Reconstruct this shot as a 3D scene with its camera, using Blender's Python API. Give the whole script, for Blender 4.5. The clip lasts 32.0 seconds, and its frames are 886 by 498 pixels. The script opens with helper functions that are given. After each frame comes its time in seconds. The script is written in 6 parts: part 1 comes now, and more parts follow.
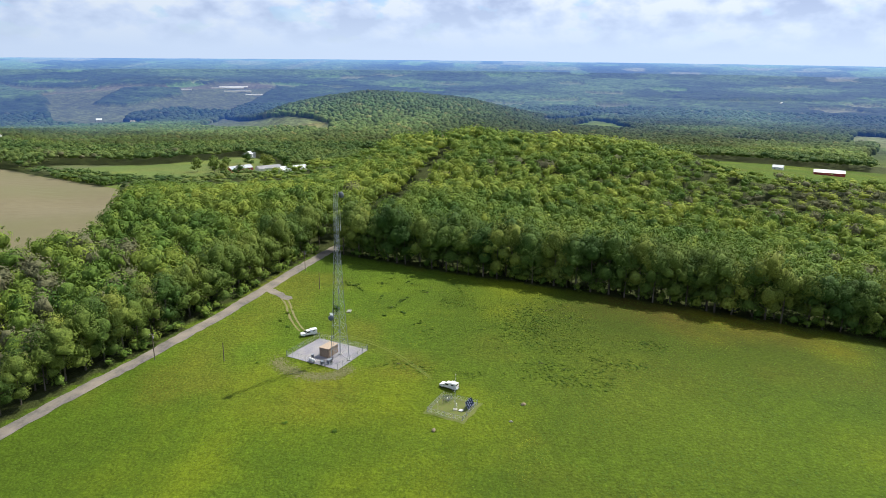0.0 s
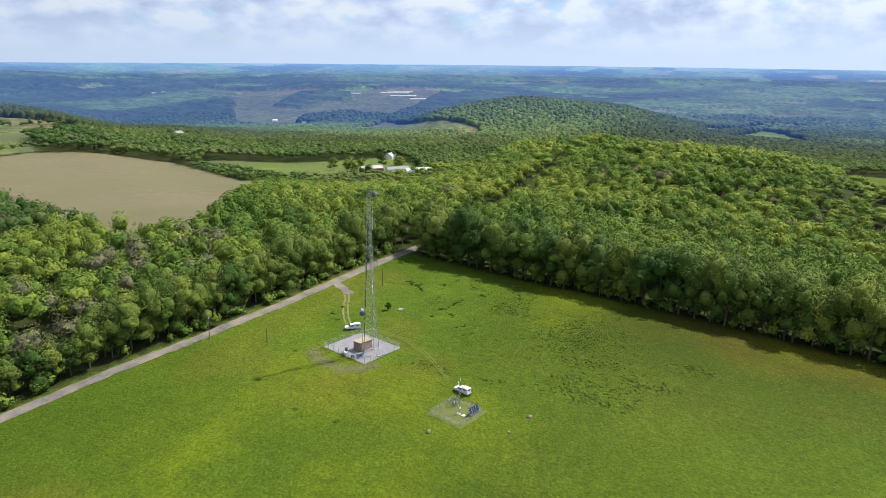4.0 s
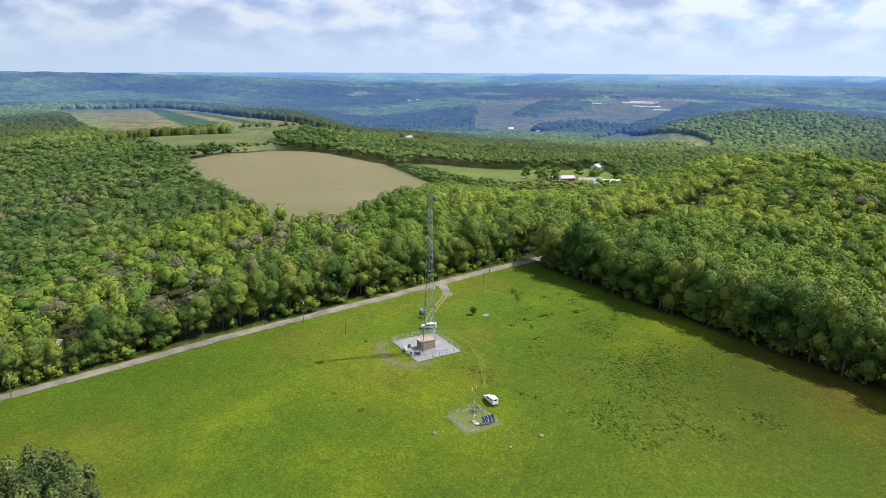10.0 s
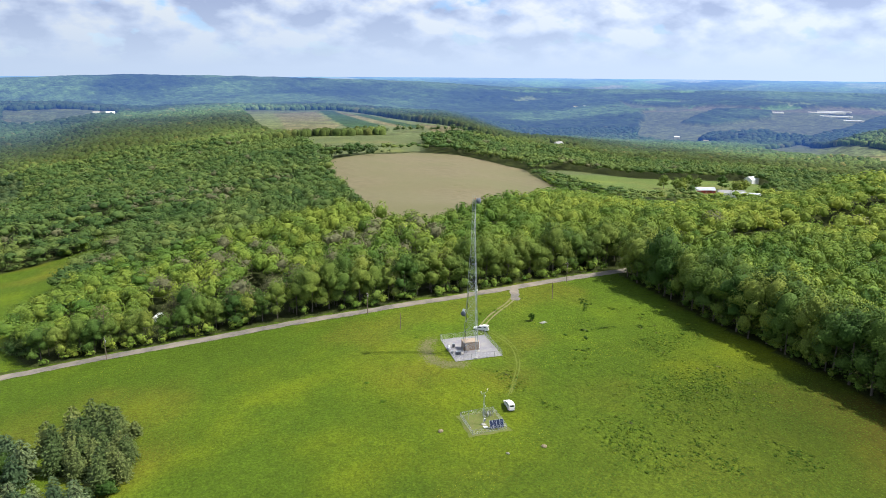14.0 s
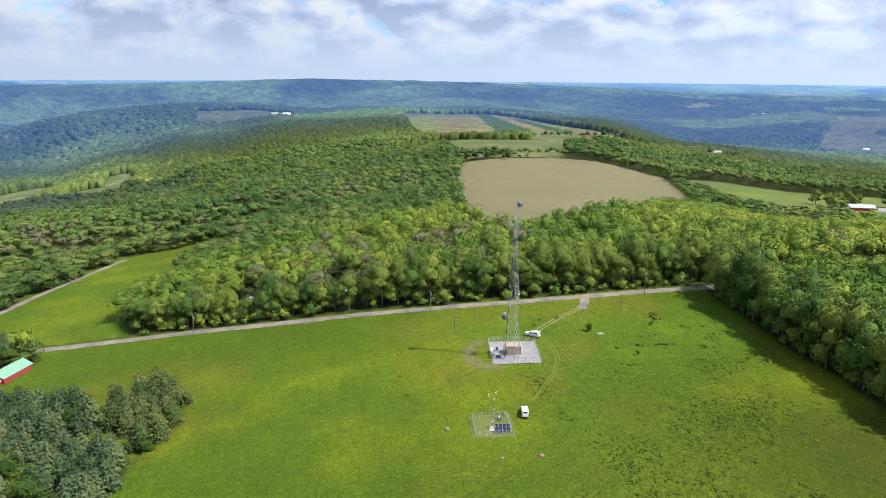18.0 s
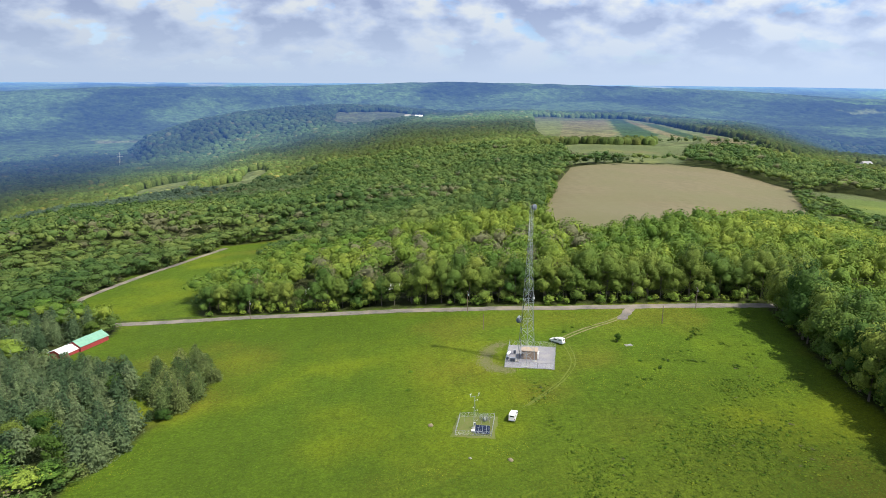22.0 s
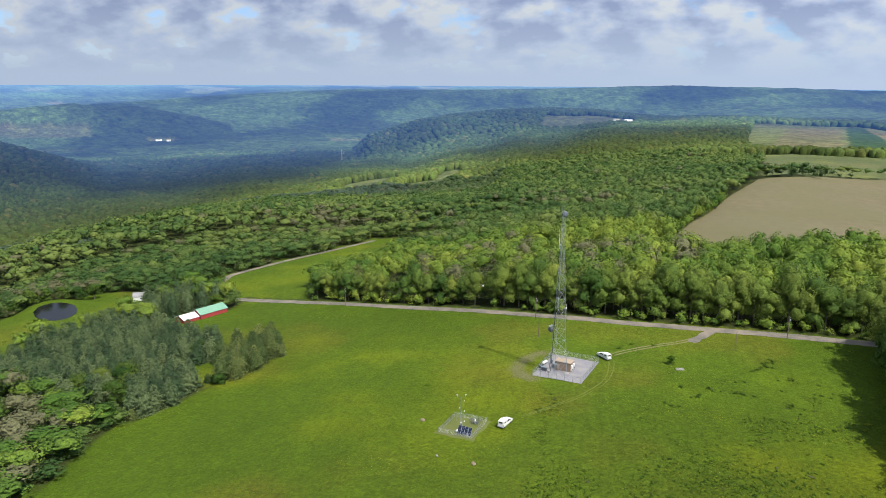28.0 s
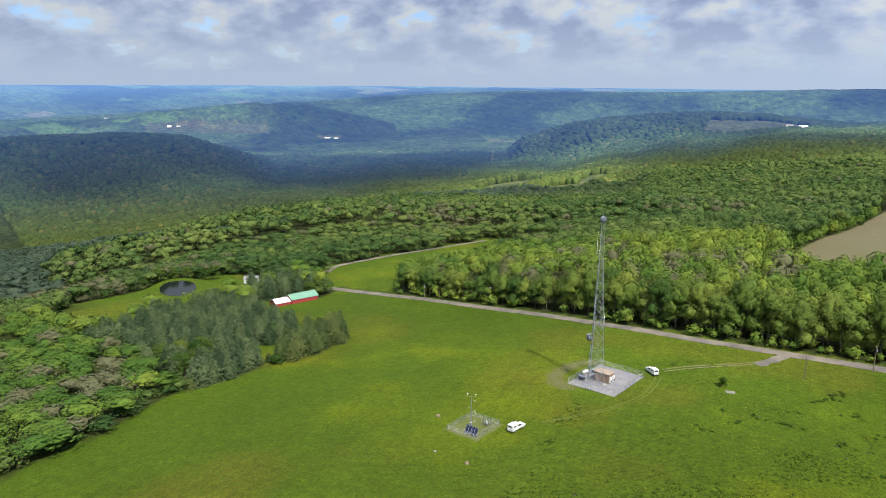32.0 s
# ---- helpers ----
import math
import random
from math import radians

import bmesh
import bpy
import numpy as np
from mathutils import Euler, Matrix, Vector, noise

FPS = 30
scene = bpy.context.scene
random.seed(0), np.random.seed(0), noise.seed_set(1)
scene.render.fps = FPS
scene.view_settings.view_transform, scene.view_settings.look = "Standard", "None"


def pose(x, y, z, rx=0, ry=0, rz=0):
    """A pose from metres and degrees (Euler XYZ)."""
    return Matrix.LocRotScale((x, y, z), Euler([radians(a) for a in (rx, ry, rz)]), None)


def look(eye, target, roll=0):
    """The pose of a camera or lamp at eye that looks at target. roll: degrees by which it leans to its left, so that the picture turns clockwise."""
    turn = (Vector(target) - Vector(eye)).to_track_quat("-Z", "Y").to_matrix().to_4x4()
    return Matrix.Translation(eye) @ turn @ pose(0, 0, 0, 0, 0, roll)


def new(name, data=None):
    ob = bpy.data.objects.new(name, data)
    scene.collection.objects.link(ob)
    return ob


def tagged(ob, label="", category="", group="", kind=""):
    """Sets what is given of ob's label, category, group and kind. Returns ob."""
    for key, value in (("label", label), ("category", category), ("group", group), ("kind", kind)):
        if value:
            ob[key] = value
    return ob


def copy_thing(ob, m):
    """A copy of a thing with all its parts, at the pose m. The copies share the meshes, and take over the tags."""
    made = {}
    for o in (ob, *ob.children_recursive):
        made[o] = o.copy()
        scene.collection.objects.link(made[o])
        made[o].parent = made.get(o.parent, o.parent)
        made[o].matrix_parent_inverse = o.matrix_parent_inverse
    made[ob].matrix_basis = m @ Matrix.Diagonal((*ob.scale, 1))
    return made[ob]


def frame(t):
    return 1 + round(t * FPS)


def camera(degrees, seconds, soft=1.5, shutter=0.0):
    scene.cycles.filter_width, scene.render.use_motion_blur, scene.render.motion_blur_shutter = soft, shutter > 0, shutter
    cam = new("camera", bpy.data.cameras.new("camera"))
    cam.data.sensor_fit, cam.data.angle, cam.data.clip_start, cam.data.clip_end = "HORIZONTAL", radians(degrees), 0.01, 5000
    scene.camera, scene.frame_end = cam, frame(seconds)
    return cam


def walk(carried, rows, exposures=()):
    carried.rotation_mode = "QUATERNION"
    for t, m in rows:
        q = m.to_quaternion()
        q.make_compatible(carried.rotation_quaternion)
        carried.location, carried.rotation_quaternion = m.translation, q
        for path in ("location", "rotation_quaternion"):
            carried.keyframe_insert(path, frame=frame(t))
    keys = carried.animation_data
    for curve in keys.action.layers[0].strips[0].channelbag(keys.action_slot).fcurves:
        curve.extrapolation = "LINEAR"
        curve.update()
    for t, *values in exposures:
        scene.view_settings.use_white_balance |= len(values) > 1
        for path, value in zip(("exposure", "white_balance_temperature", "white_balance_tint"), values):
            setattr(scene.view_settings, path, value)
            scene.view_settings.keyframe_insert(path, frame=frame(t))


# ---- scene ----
cam = camera(63.48, 32.0, 0.85)
PATH = [
    (0, look((-179.66, -36.08, 97.36), (-85.74, -14.48, 70.69), 0.61)),
    (1, look((-176.63, -46.62, 97.18), (-84.24, -19.14, 70.55), 0.32)),
    (2, look((-173.30, -56.68, 97.06), (-82.65, -23.85, 70.52), 0.31)),
    (3.5, look((-167.83, -70.81, 97.03), (-80.19, -30.43, 70.79), 0.45)),
    (5.5, look((-159.96, -88.19, 97.17), (-77.15, -38.44, 71.33), 0.65)),
    (6, look((-157.76, -92.30, 97.25), (-76.29, -40.34, 71.47), 0.50)),
    (7, look((-152.38, -101.03, 97.37), (-74.12, -44.29, 71.76), 0.34)),
    (7.5, look((-149.38, -105.46, 97.39), (-73.09, -46.05, 71.87), 0.75)),
    (8, look((-146.41, -109.51, 97.34), (-71.80, -47.96, 71.94), 0.35)),
    (9, look((-139.94, -117.37, 97.15), (-69.17, -51.36, 71.96), 0.61)),
    (10, look((-132.95, -124.54, 97.01), (-66.04, -54.60, 71.92), 0.27)),
    (11, look((-125.64, -131.77, 96.88), (-63.76, -57.28, 71.94), 0.41)),
    (12, look((-118.29, -138.74, 96.72), (-60.66, -60.86, 71.94), 0.45)),
    (13, look((-110.64, -144.99, 96.58), (-56.75, -64.44, 71.93), 0.52)),
    (14, look((-102.28, -150.81, 96.49), (-53.56, -66.98, 71.99), 0.38)),
    (14.5, look((-97.94, -153.43, 96.45), (-51.90, -68.11, 71.95), 0.27)),
    (16.5, look((-80.21, -163.30, 96.26), (-44.89, -72.95, 71.99), 0.49)),
    (17, look((-75.59, -165.54, 96.19), (-43.06, -74.11, 72.03), 0.47)),
    (18, look((-66.09, -169.48, 96.03), (-38.22, -76.48, 72.04), 0.39)),
    (19, look((-56.61, -172.74, 95.88), (-33.69, -78.40, 71.92), 0.62)),
    (20.5, look((-41.55, -177.06, 95.79), (-24.54, -81.43, 72.01), 0.38)),
    (21, look((-36.56, -178.18, 95.78), (-21.97, -82.14, 72.02), 0.29)),
    (22, look((-26.55, -180.07, 95.76), (-17.50, -83.33, 72.09), 0.42)),
    (23, look((-16.40, -181.28, 95.78), (-13.17, -84.19, 72.07), 0.44)),
    (23.5, look((-11.34, -181.69, 95.79), (-11.06, -84.54, 72.11), 0.56)),
    (24, look((-6.30, -182.00, 95.77), (-8.89, -84.86, 72.14), 0.44)),
    (25, look((3.90, -182.28, 95.74), (-3.87, -85.40, 72.18), 0.43)),
    (25.5, look((8.99, -182.17, 95.76), (-0.87, -85.48, 72.22), 0.48)),
    (27.5, look((29.09, -180.61, 96.04), (10.74, -85.16, 72.55), 0.54)),
    (28, look((34.38, -179.84, 96.06), (13.22, -84.96, 72.65), 0.33)),
    (29, look((44.64, -177.73, 96.00), (17.58, -84.35, 72.61), 0.38)),
    (29.5, look((49.49, -176.53, 95.95), (19.61, -84.00, 72.59), 0.41)),
    (30, look((54.09, -175.14, 95.90), (21.67, -83.47, 72.54), 0.33)),
    (31, look((63.18, -171.90, 95.78), (25.77, -82.16, 72.40), 0.46)),
    (32, look((71.96, -168.53, 95.68), (29.80, -80.91, 72.37), 0.44)),
]
walk(cam, PATH, ((0, 0.60), (8, 0.66), (17, 0.80), (21, 0.74), (25, 0.55), (32, 0.52)))

# ---- light ----
SUN = Vector((0.766, -0.643, 1.44)).normalized()


def make_world():
    w = bpy.data.worlds.new("sky")
    w.use_nodes = True
    scene.world = w
    nt = w.node_tree
    nt.nodes.clear()
    N, L = nt.nodes.new, nt.links.new
    sky = N("ShaderNodeTexSky")
    sky.sky_type = "NISHITA"
    sky.sun_disc = False
    sky.sun_elevation = math.asin(SUN.z)
    sky.sun_rotation = math.atan2(SUN.x, SUN.y)
    sky.altitude, sky.dust_density, sky.ozone_density = 500, 0.3, 4.0
    co = N("ShaderNodeTexCoord")
    sep = N("ShaderNodeSeparateXYZ")
    L(co.outputs["Generated"], sep.inputs[0])

    def maths(op, a, b=None):
        m = N("ShaderNodeMath")
        m.operation = op
        for i, v in enumerate((a, b)):
            if v is None:
                continue
            if isinstance(v, (int, float)):
                m.inputs[i].default_value = v
            else:
                L(v, m.inputs[i])
        return m.outputs[0]

    z = maths("MAXIMUM", sep.outputs[2], 0.0)
    d = maths("ADD", maths("MULTIPLY", z, 0.5), 0.24)
    comb = N("ShaderNodeCombineXYZ")
    L(maths("DIVIDE", sep.outputs[0], d), comb.inputs[0])
    L(maths("DIVIDE", sep.outputs[1], d), comb.inputs[1])
    big = N("ShaderNodeTexNoise")
    big.inputs["Scale"].default_value, big.inputs["Detail"].default_value = CLOUD_SCALE, 9
    big.inputs["Roughness"].default_value = 0.52
    L(comb.outputs[0], big.inputs["Vector"])
    cover = N("ShaderNodeValToRGB")
    cover.color_ramp.elements[0].position, cover.color_ramp.elements[1].position = 0.32, 0.42
    L(big.outputs["Fac"], cover.inputs[0])
    shade = N("ShaderNodeValToRGB")
    e = shade.color_ramp.elements
    e[0].position, e[0].color = 0.41, (0.88, 0.95, 1.02, 1)
    e[1].position, e[1].color = 0.61, (0.41, 0.51, 0.77, 1)
    m = shade.color_ramp.elements.new(0.50)
    m.color = (0.64, 0.755, 1.0, 1)
    off = N("ShaderNodeVectorMath")
    off.operation = "ADD"
    off.inputs[1].default_value = (0.10, -0.14, 0)
    L(comb.outputs[0], off.inputs[0])
    second = N("ShaderNodeTexNoise")
    second.inputs["Scale"].default_value, second.inputs["Detail"].default_value = CLOUD_SCALE * 1.05, 8
    second.inputs["Roughness"].default_value = 0.50
    L(off.outputs[0], second.inputs["Vector"])
    L(second.outputs["Fac"], shade.inputs[0])
    # pale band of distant cloud above the horizon
    low = N("ShaderNodeMapRange")
    low.inputs["From Min"].default_value, low.inputs["From Max"].default_value = 0.0, 0.09
    low.inputs["To Min"].default_value, low.inputs["To Max"].default_value = 1.0, 0.0
    L(z, low.inputs["Value"])
    mixc = N("ShaderNodeMixRGB")
    mixc.inputs[2].default_value = (0.63, 0.77, 1.0, 1)
    L(low.outputs[0], mixc.inputs[0])
    L(shade.outputs[0], mixc.inputs[1])
    # clouds towards the sun are the brighter ones
    dot = N("ShaderNodeVectorMath")
    dot.operation = "DOT_PRODUCT"
    dot.inputs[1].default_value = (SUN.x * 1.7, SUN.y * 1.7, 0)
    L(co.outputs["Generated"], dot.inputs[0])
    lit = maths("ADD", maths("MULTIPLY", dot.outputs["Value"], 0.20), 1.0)
    coverall = maths("MAXIMUM", cover.outputs[0], low.outputs[0])
    b1, b2 = N("ShaderNodeBackground"), N("ShaderNodeBackground")
    b1.inputs[1].default_value, b2.inputs[1].default_value = SKY, CLOUD
    deep = N("ShaderNodeMixRGB")
    deep.blend_type = "MULTIPLY"
    deep.inputs[0].default_value, deep.inputs[2].default_value = 1.0, (0.72, 0.86, 1.15, 1)
    L(sky.outputs[0], deep.inputs[1])
    L(deep.outputs[0], b1.inputs[0])
    L(maths("MULTIPLY", lit, CLOUD), b2.inputs[1])
    L(mixc.outputs[0], b2.inputs[0])
    mix = N("ShaderNodeMixShader")
    L(coverall, mix.inputs[0])
    L(b1.outputs[0], mix.inputs[1])
    L(b2.outputs[0], mix.inputs[2])
    out = N("ShaderNodeOutputWorld")
    L(mix.outputs[0], out.inputs[0])


SKY, CLOUD, CLOUD_SCALE = 0.085, 0.59, 3.6
make_world()
lamp = bpy.data.lights.new("sun", "SUN")
lamp.energy, lamp.angle, lamp.color = 4.6, radians(0.6), (1.0, 0.95, 0.86)
sun = new("sun", lamp)
sun.matrix_world = look(SUN * 300, (0, 0, 0))


# ---- materials ----
def material(name, color, rough=0.8, metal=0.0, second=None, scale=4.0, bump=0.0, bump_scale=20.0, tint="", spread=0.15, third=None, big=0.0, glow=None, clear=0.0, spec=0.3):
    """Base colour mixed with a second by noise at two scales, grain as bump; tint: random, island or attribute."""
    m = bpy.data.materials.new(name)
    m.use_nodes = True
    nt = m.node_tree
    N, L = nt.nodes.new, nt.links.new
    b = nt.nodes["Principled BSDF"]
    b.inputs["Roughness"].default_value, b.inputs["Metallic"].default_value = rough, metal
    b.inputs["Specular IOR Level"].default_value = spec
    if clear:
        b.inputs["Coat Weight"].default_value = clear
    co = N("ShaderNodeTexCoord")
    geo = N("ShaderNodeNewGeometry")
    col = N("ShaderNodeRGB")
    col.outputs[0].default_value = (*color, 1)
    last = col.outputs[0]

    def mixed(fac, a, c2):
        x = N("ShaderNodeMixRGB")
        if isinstance(fac, float):
            x.inputs[0].default_value = fac
        else:
            L(fac, x.inputs[0])
        L(a, x.inputs[1])
        if isinstance(c2, tuple):
            x.inputs[2].default_value = (*c2, 1)
        else:
            L(c2, x.inputs[2])
        return x.outputs[0]

    def fbm(sc, lo, hi, detail=6):
        n = N("ShaderNodeTexNoise")
        n.inputs["Scale"].default_value, n.inputs["Detail"].default_value = sc, detail
        L(geo.outputs["Position"], n.inputs["Vector"])
        r = N("ShaderNodeMapRange")
        r.inputs["From Min"].default_value, r.inputs["From Max"].default_value = lo, hi
        L(n.outputs["Fac"], r.inputs["Value"])
        return r.outputs[0]

    if second:
        last = mixed(fbm(scale, 0.35, 0.65), last, second)
    if third:
        last = mixed(fbm(big or scale / 12, 0.42, 0.66, 4), last, third)
    if tint:
        if tint == "random":
            src = N("ShaderNodeObjectInfo").outputs["Random"]
        elif tint == "island":
            src = geo.outputs["Random Per Island"]
        else:
            a = N("ShaderNodeAttribute")
            a.attribute_name = tint
            src = a.outputs["Fac"]
        hsv = N("ShaderNodeHueSaturation")
        r = N("ShaderNodeMapRange")
        r.inputs["To Min"].default_value, r.inputs["To Max"].default_value = 1 - spread * 1.6, 1 + spread * 1.6
        L(src, r.inputs["Value"])
        L(r.outputs[0], hsv.inputs["Value"])
        r2 = N("ShaderNodeMapRange")
        r2.inputs["To Min"].default_value, r2.inputs["To Max"].default_value = 0.5 + spread * 0.14, 0.5 - spread * 0.14
        L(src, r2.inputs["Value"])
        L(r2.outputs[0], hsv.inputs["Hue"])
        L(last, hsv.inputs["Color"])
        last = hsv.outputs[0]
    L(last, b.inputs["Base Color"])
    if glow:
        b.inputs["Emission Color"].default_value = (*glow, 1)
        b.inputs["Emission Strength"].default_value = 1.0
    if bump:
        n = N("ShaderNodeTexNoise")
        n.inputs["Scale"].default_value, n.inputs["Detail"].default_value = bump_scale, 6
        L(geo.outputs["Position"], n.inputs["Vector"])
        bp = N("ShaderNodeBump")
        bp.inputs["Strength"].default_value, bp.inputs["Distance"].default_value = min(bump, 1.0), max(bump, 0.02)
        L(n.outputs["Fac"], bp.inputs["Height"])
        L(bp.outputs[0], b.inputs["Normal"])
    return m


def leafy(name, color, second, spread=0.2, attr="tint", passing=0.42):
    """Foliage: varied by leaf clump and by tree, with some light passing through."""
    m = material(name, color, 0.75, 0, second, 0.12, tint=attr, spread=spread, spec=0.15)
    nt = m.node_tree
    N, L = nt.nodes.new, nt.links.new
    b = nt.nodes["Principled BSDF"]
    src = b.inputs["Base Color"].links[0].from_socket
    hsv = N("ShaderNodeHueSaturation")
    geo = N("ShaderNodeNewGeometry")
    r = N("ShaderNodeMapRange")
    r.inputs["To Min"].default_value, r.inputs["To Max"].default_value = 0.88, 1.12
    L(geo.outputs["Random Per Island"], r.inputs["Value"])
    L(r.outputs[0], hsv.inputs["Value"])
    if attr == "tint":
        # the highest tints are half-bare grey trees
        at = N("ShaderNodeAttribute")
        at.attribute_name = "tint"
        bare = N("ShaderNodeMapRange")
        bare.inputs["From Min"].default_value, bare.inputs["From Max"].default_value = 0.93, 0.98
        L(at.outputs["Fac"], bare.inputs["Value"])
        mg = N("ShaderNodeMixRGB")
        mg.inputs[2].default_value = (0.115, 0.118, 0.058, 1)
        L(bare.outputs[0], mg.inputs[0])
        L(src, mg.inputs[1])
        src = mg.outputs[0]
    L(src, hsv.inputs["Color"])
    # single leaves: a fine grain in colour and relief
    gn = N("ShaderNodeTexNoise")
    gn.inputs["Scale"].default_value, gn.inputs["Detail"].default_value = 2.2, 3
    L(geo.outputs["Position"], gn.inputs["Vector"])
    gr = N("ShaderNodeMapRange")
    gr.inputs["From Min"].default_value, gr.inputs["From Max"].default_value = 0.32, 0.68
    gr.inputs["To Min"].default_value, gr.inputs["To Max"].default_value = 0.66, 1.36
    L(gn.outputs["Fac"], gr.inputs["Value"])
    fine = N("ShaderNodeHueSaturation")
    L(gr.outputs[0], fine.inputs["Value"])
    L(hsv.outputs[0], fine.inputs["Color"])
    hsv = fine
    bp = N("ShaderNodeBump")
    bp.inputs["Strength"].default_value, bp.inputs["Distance"].default_value = 0.7, 0.35
    L(gn.outputs["Fac"], bp.inputs["Height"])
    L(bp.outputs[0], b.inputs["Normal"])
    L(hsv.outputs[0], b.inputs["Base Color"])
    tr = N("ShaderNodeBsdfTranslucent")
    bright = N("ShaderNodeHueSaturation")
    bright.inputs["Value"].default_value = 1.55
    L(hsv.outputs[0], bright.inputs["Color"])
    L(bright.outputs[0], tr.inputs["Color"])
    mx = N("ShaderNodeMixShader")
    mx.inputs[0].default_value = passing
    out = nt.nodes["Material Output"]
    L(b.outputs[0], mx.inputs[1])
    L(tr.outputs[0], mx.inputs[2])
    L(mx.outputs[0], out.inputs["Surface"])
    return m


def cover_material(name, bump, bscale, dist, air=None, vary=1.0, rows=False):
    """Land whose cover (wood, pasture, ploughland) is kept in the mesh as a colour."""
    m = bpy.data.materials.new(name)
    m.use_nodes = True
    nt = m.node_tree
    N, L = nt.nodes.new, nt.links.new
    b = nt.nodes["Principled BSDF"]
    b.inputs["Roughness"].default_value, b.inputs["Specular IOR Level"].default_value = 0.9, 0.1
    a = N("ShaderNodeAttribute")
    a.attribute_name = "cover"
    geo = N("ShaderNodeNewGeometry")
    last = a.outputs["Color"]
    for sc, lo, hi in ((bscale * 2.6, 0.60, 1.40), (bscale * 0.9, 0.60, 1.40), (bscale * 0.3, 0.78, 1.22), (bscale * 0.05, 0.88, 1.12)):
        n = N("ShaderNodeTexNoise")
        n.inputs["Scale"].default_value, n.inputs["Detail"].default_value = sc, 5
        L(geo.outputs["Position"], n.inputs["Vector"])
        r = N("ShaderNodeMapRange")
        r.inputs["From Min"].default_value, r.inputs["From Max"].default_value = 0.3, 0.7
        r.inputs["To Min"].default_value, r.inputs["To Max"].default_value = 1 + (lo - 1) * vary, 1 + (hi - 1) * vary
        L(n.outputs["Fac"], r.inputs["Value"])
        h = N("ShaderNodeHueSaturation")
        L(r.outputs[0], h.inputs["Value"])
        L(last, h.inputs["Color"])
        last = h.outputs[0]
    if rows:
        # faint long streaks left by mowing, all in one direction
        mp = N("ShaderNodeMapping")
        mp.inputs["Rotation"].default_value, mp.inputs["Scale"].default_value = (0, 0, radians(-12)), (0.55, 0.03, 0)
        L(geo.outputs["Position"], mp.inputs["Vector"])
        n = N("ShaderNodeTexNoise")
        n.inputs["Scale"].default_value, n.inputs["Detail"].default_value = 1.0, 4
        L(mp.outputs[0], n.inputs["Vector"])
        r = N("ShaderNodeMapRange")
        r.inputs["From Min"].default_value, r.inputs["From Max"].default_value = 0.3, 0.7
        r.inputs["To Min"].default_value, r.inputs["To Max"].default_value = 0.95, 1.05
        L(n.outputs["Fac"], r.inputs["Value"])
        h = N("ShaderNodeHueSaturation")
        L(r.outputs[0], h.inputs["Value"])
        L(last, h.inputs["Color"])
        last = h.outputs[0]
    L(last, b.inputs["Base Color"])
    n = N("ShaderNodeTexNoise")
    n.inputs["Scale"].default_value, n.inputs["Detail"].default_value = bscale, 6
    L(geo.outputs["Position"], n.inputs["Vector"])
    bp = N("ShaderNodeBump")
    bp.inputs["Strength"].default_value, bp.inputs["Distance"].default_value = bump, dist
    L(n.outputs["Fac"], bp.inputs["Height"])
    L(bp.outputs[0], b.inputs["Normal"])
    # haze painted as emission: a blue glow set by the mesh's air value
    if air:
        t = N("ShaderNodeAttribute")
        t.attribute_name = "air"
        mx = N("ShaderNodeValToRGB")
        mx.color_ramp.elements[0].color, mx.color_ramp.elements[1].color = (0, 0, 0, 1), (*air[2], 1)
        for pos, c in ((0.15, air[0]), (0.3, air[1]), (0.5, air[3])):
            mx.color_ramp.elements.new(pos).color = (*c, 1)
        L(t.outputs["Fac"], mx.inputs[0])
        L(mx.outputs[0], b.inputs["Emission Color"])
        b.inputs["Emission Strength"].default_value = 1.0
    return m


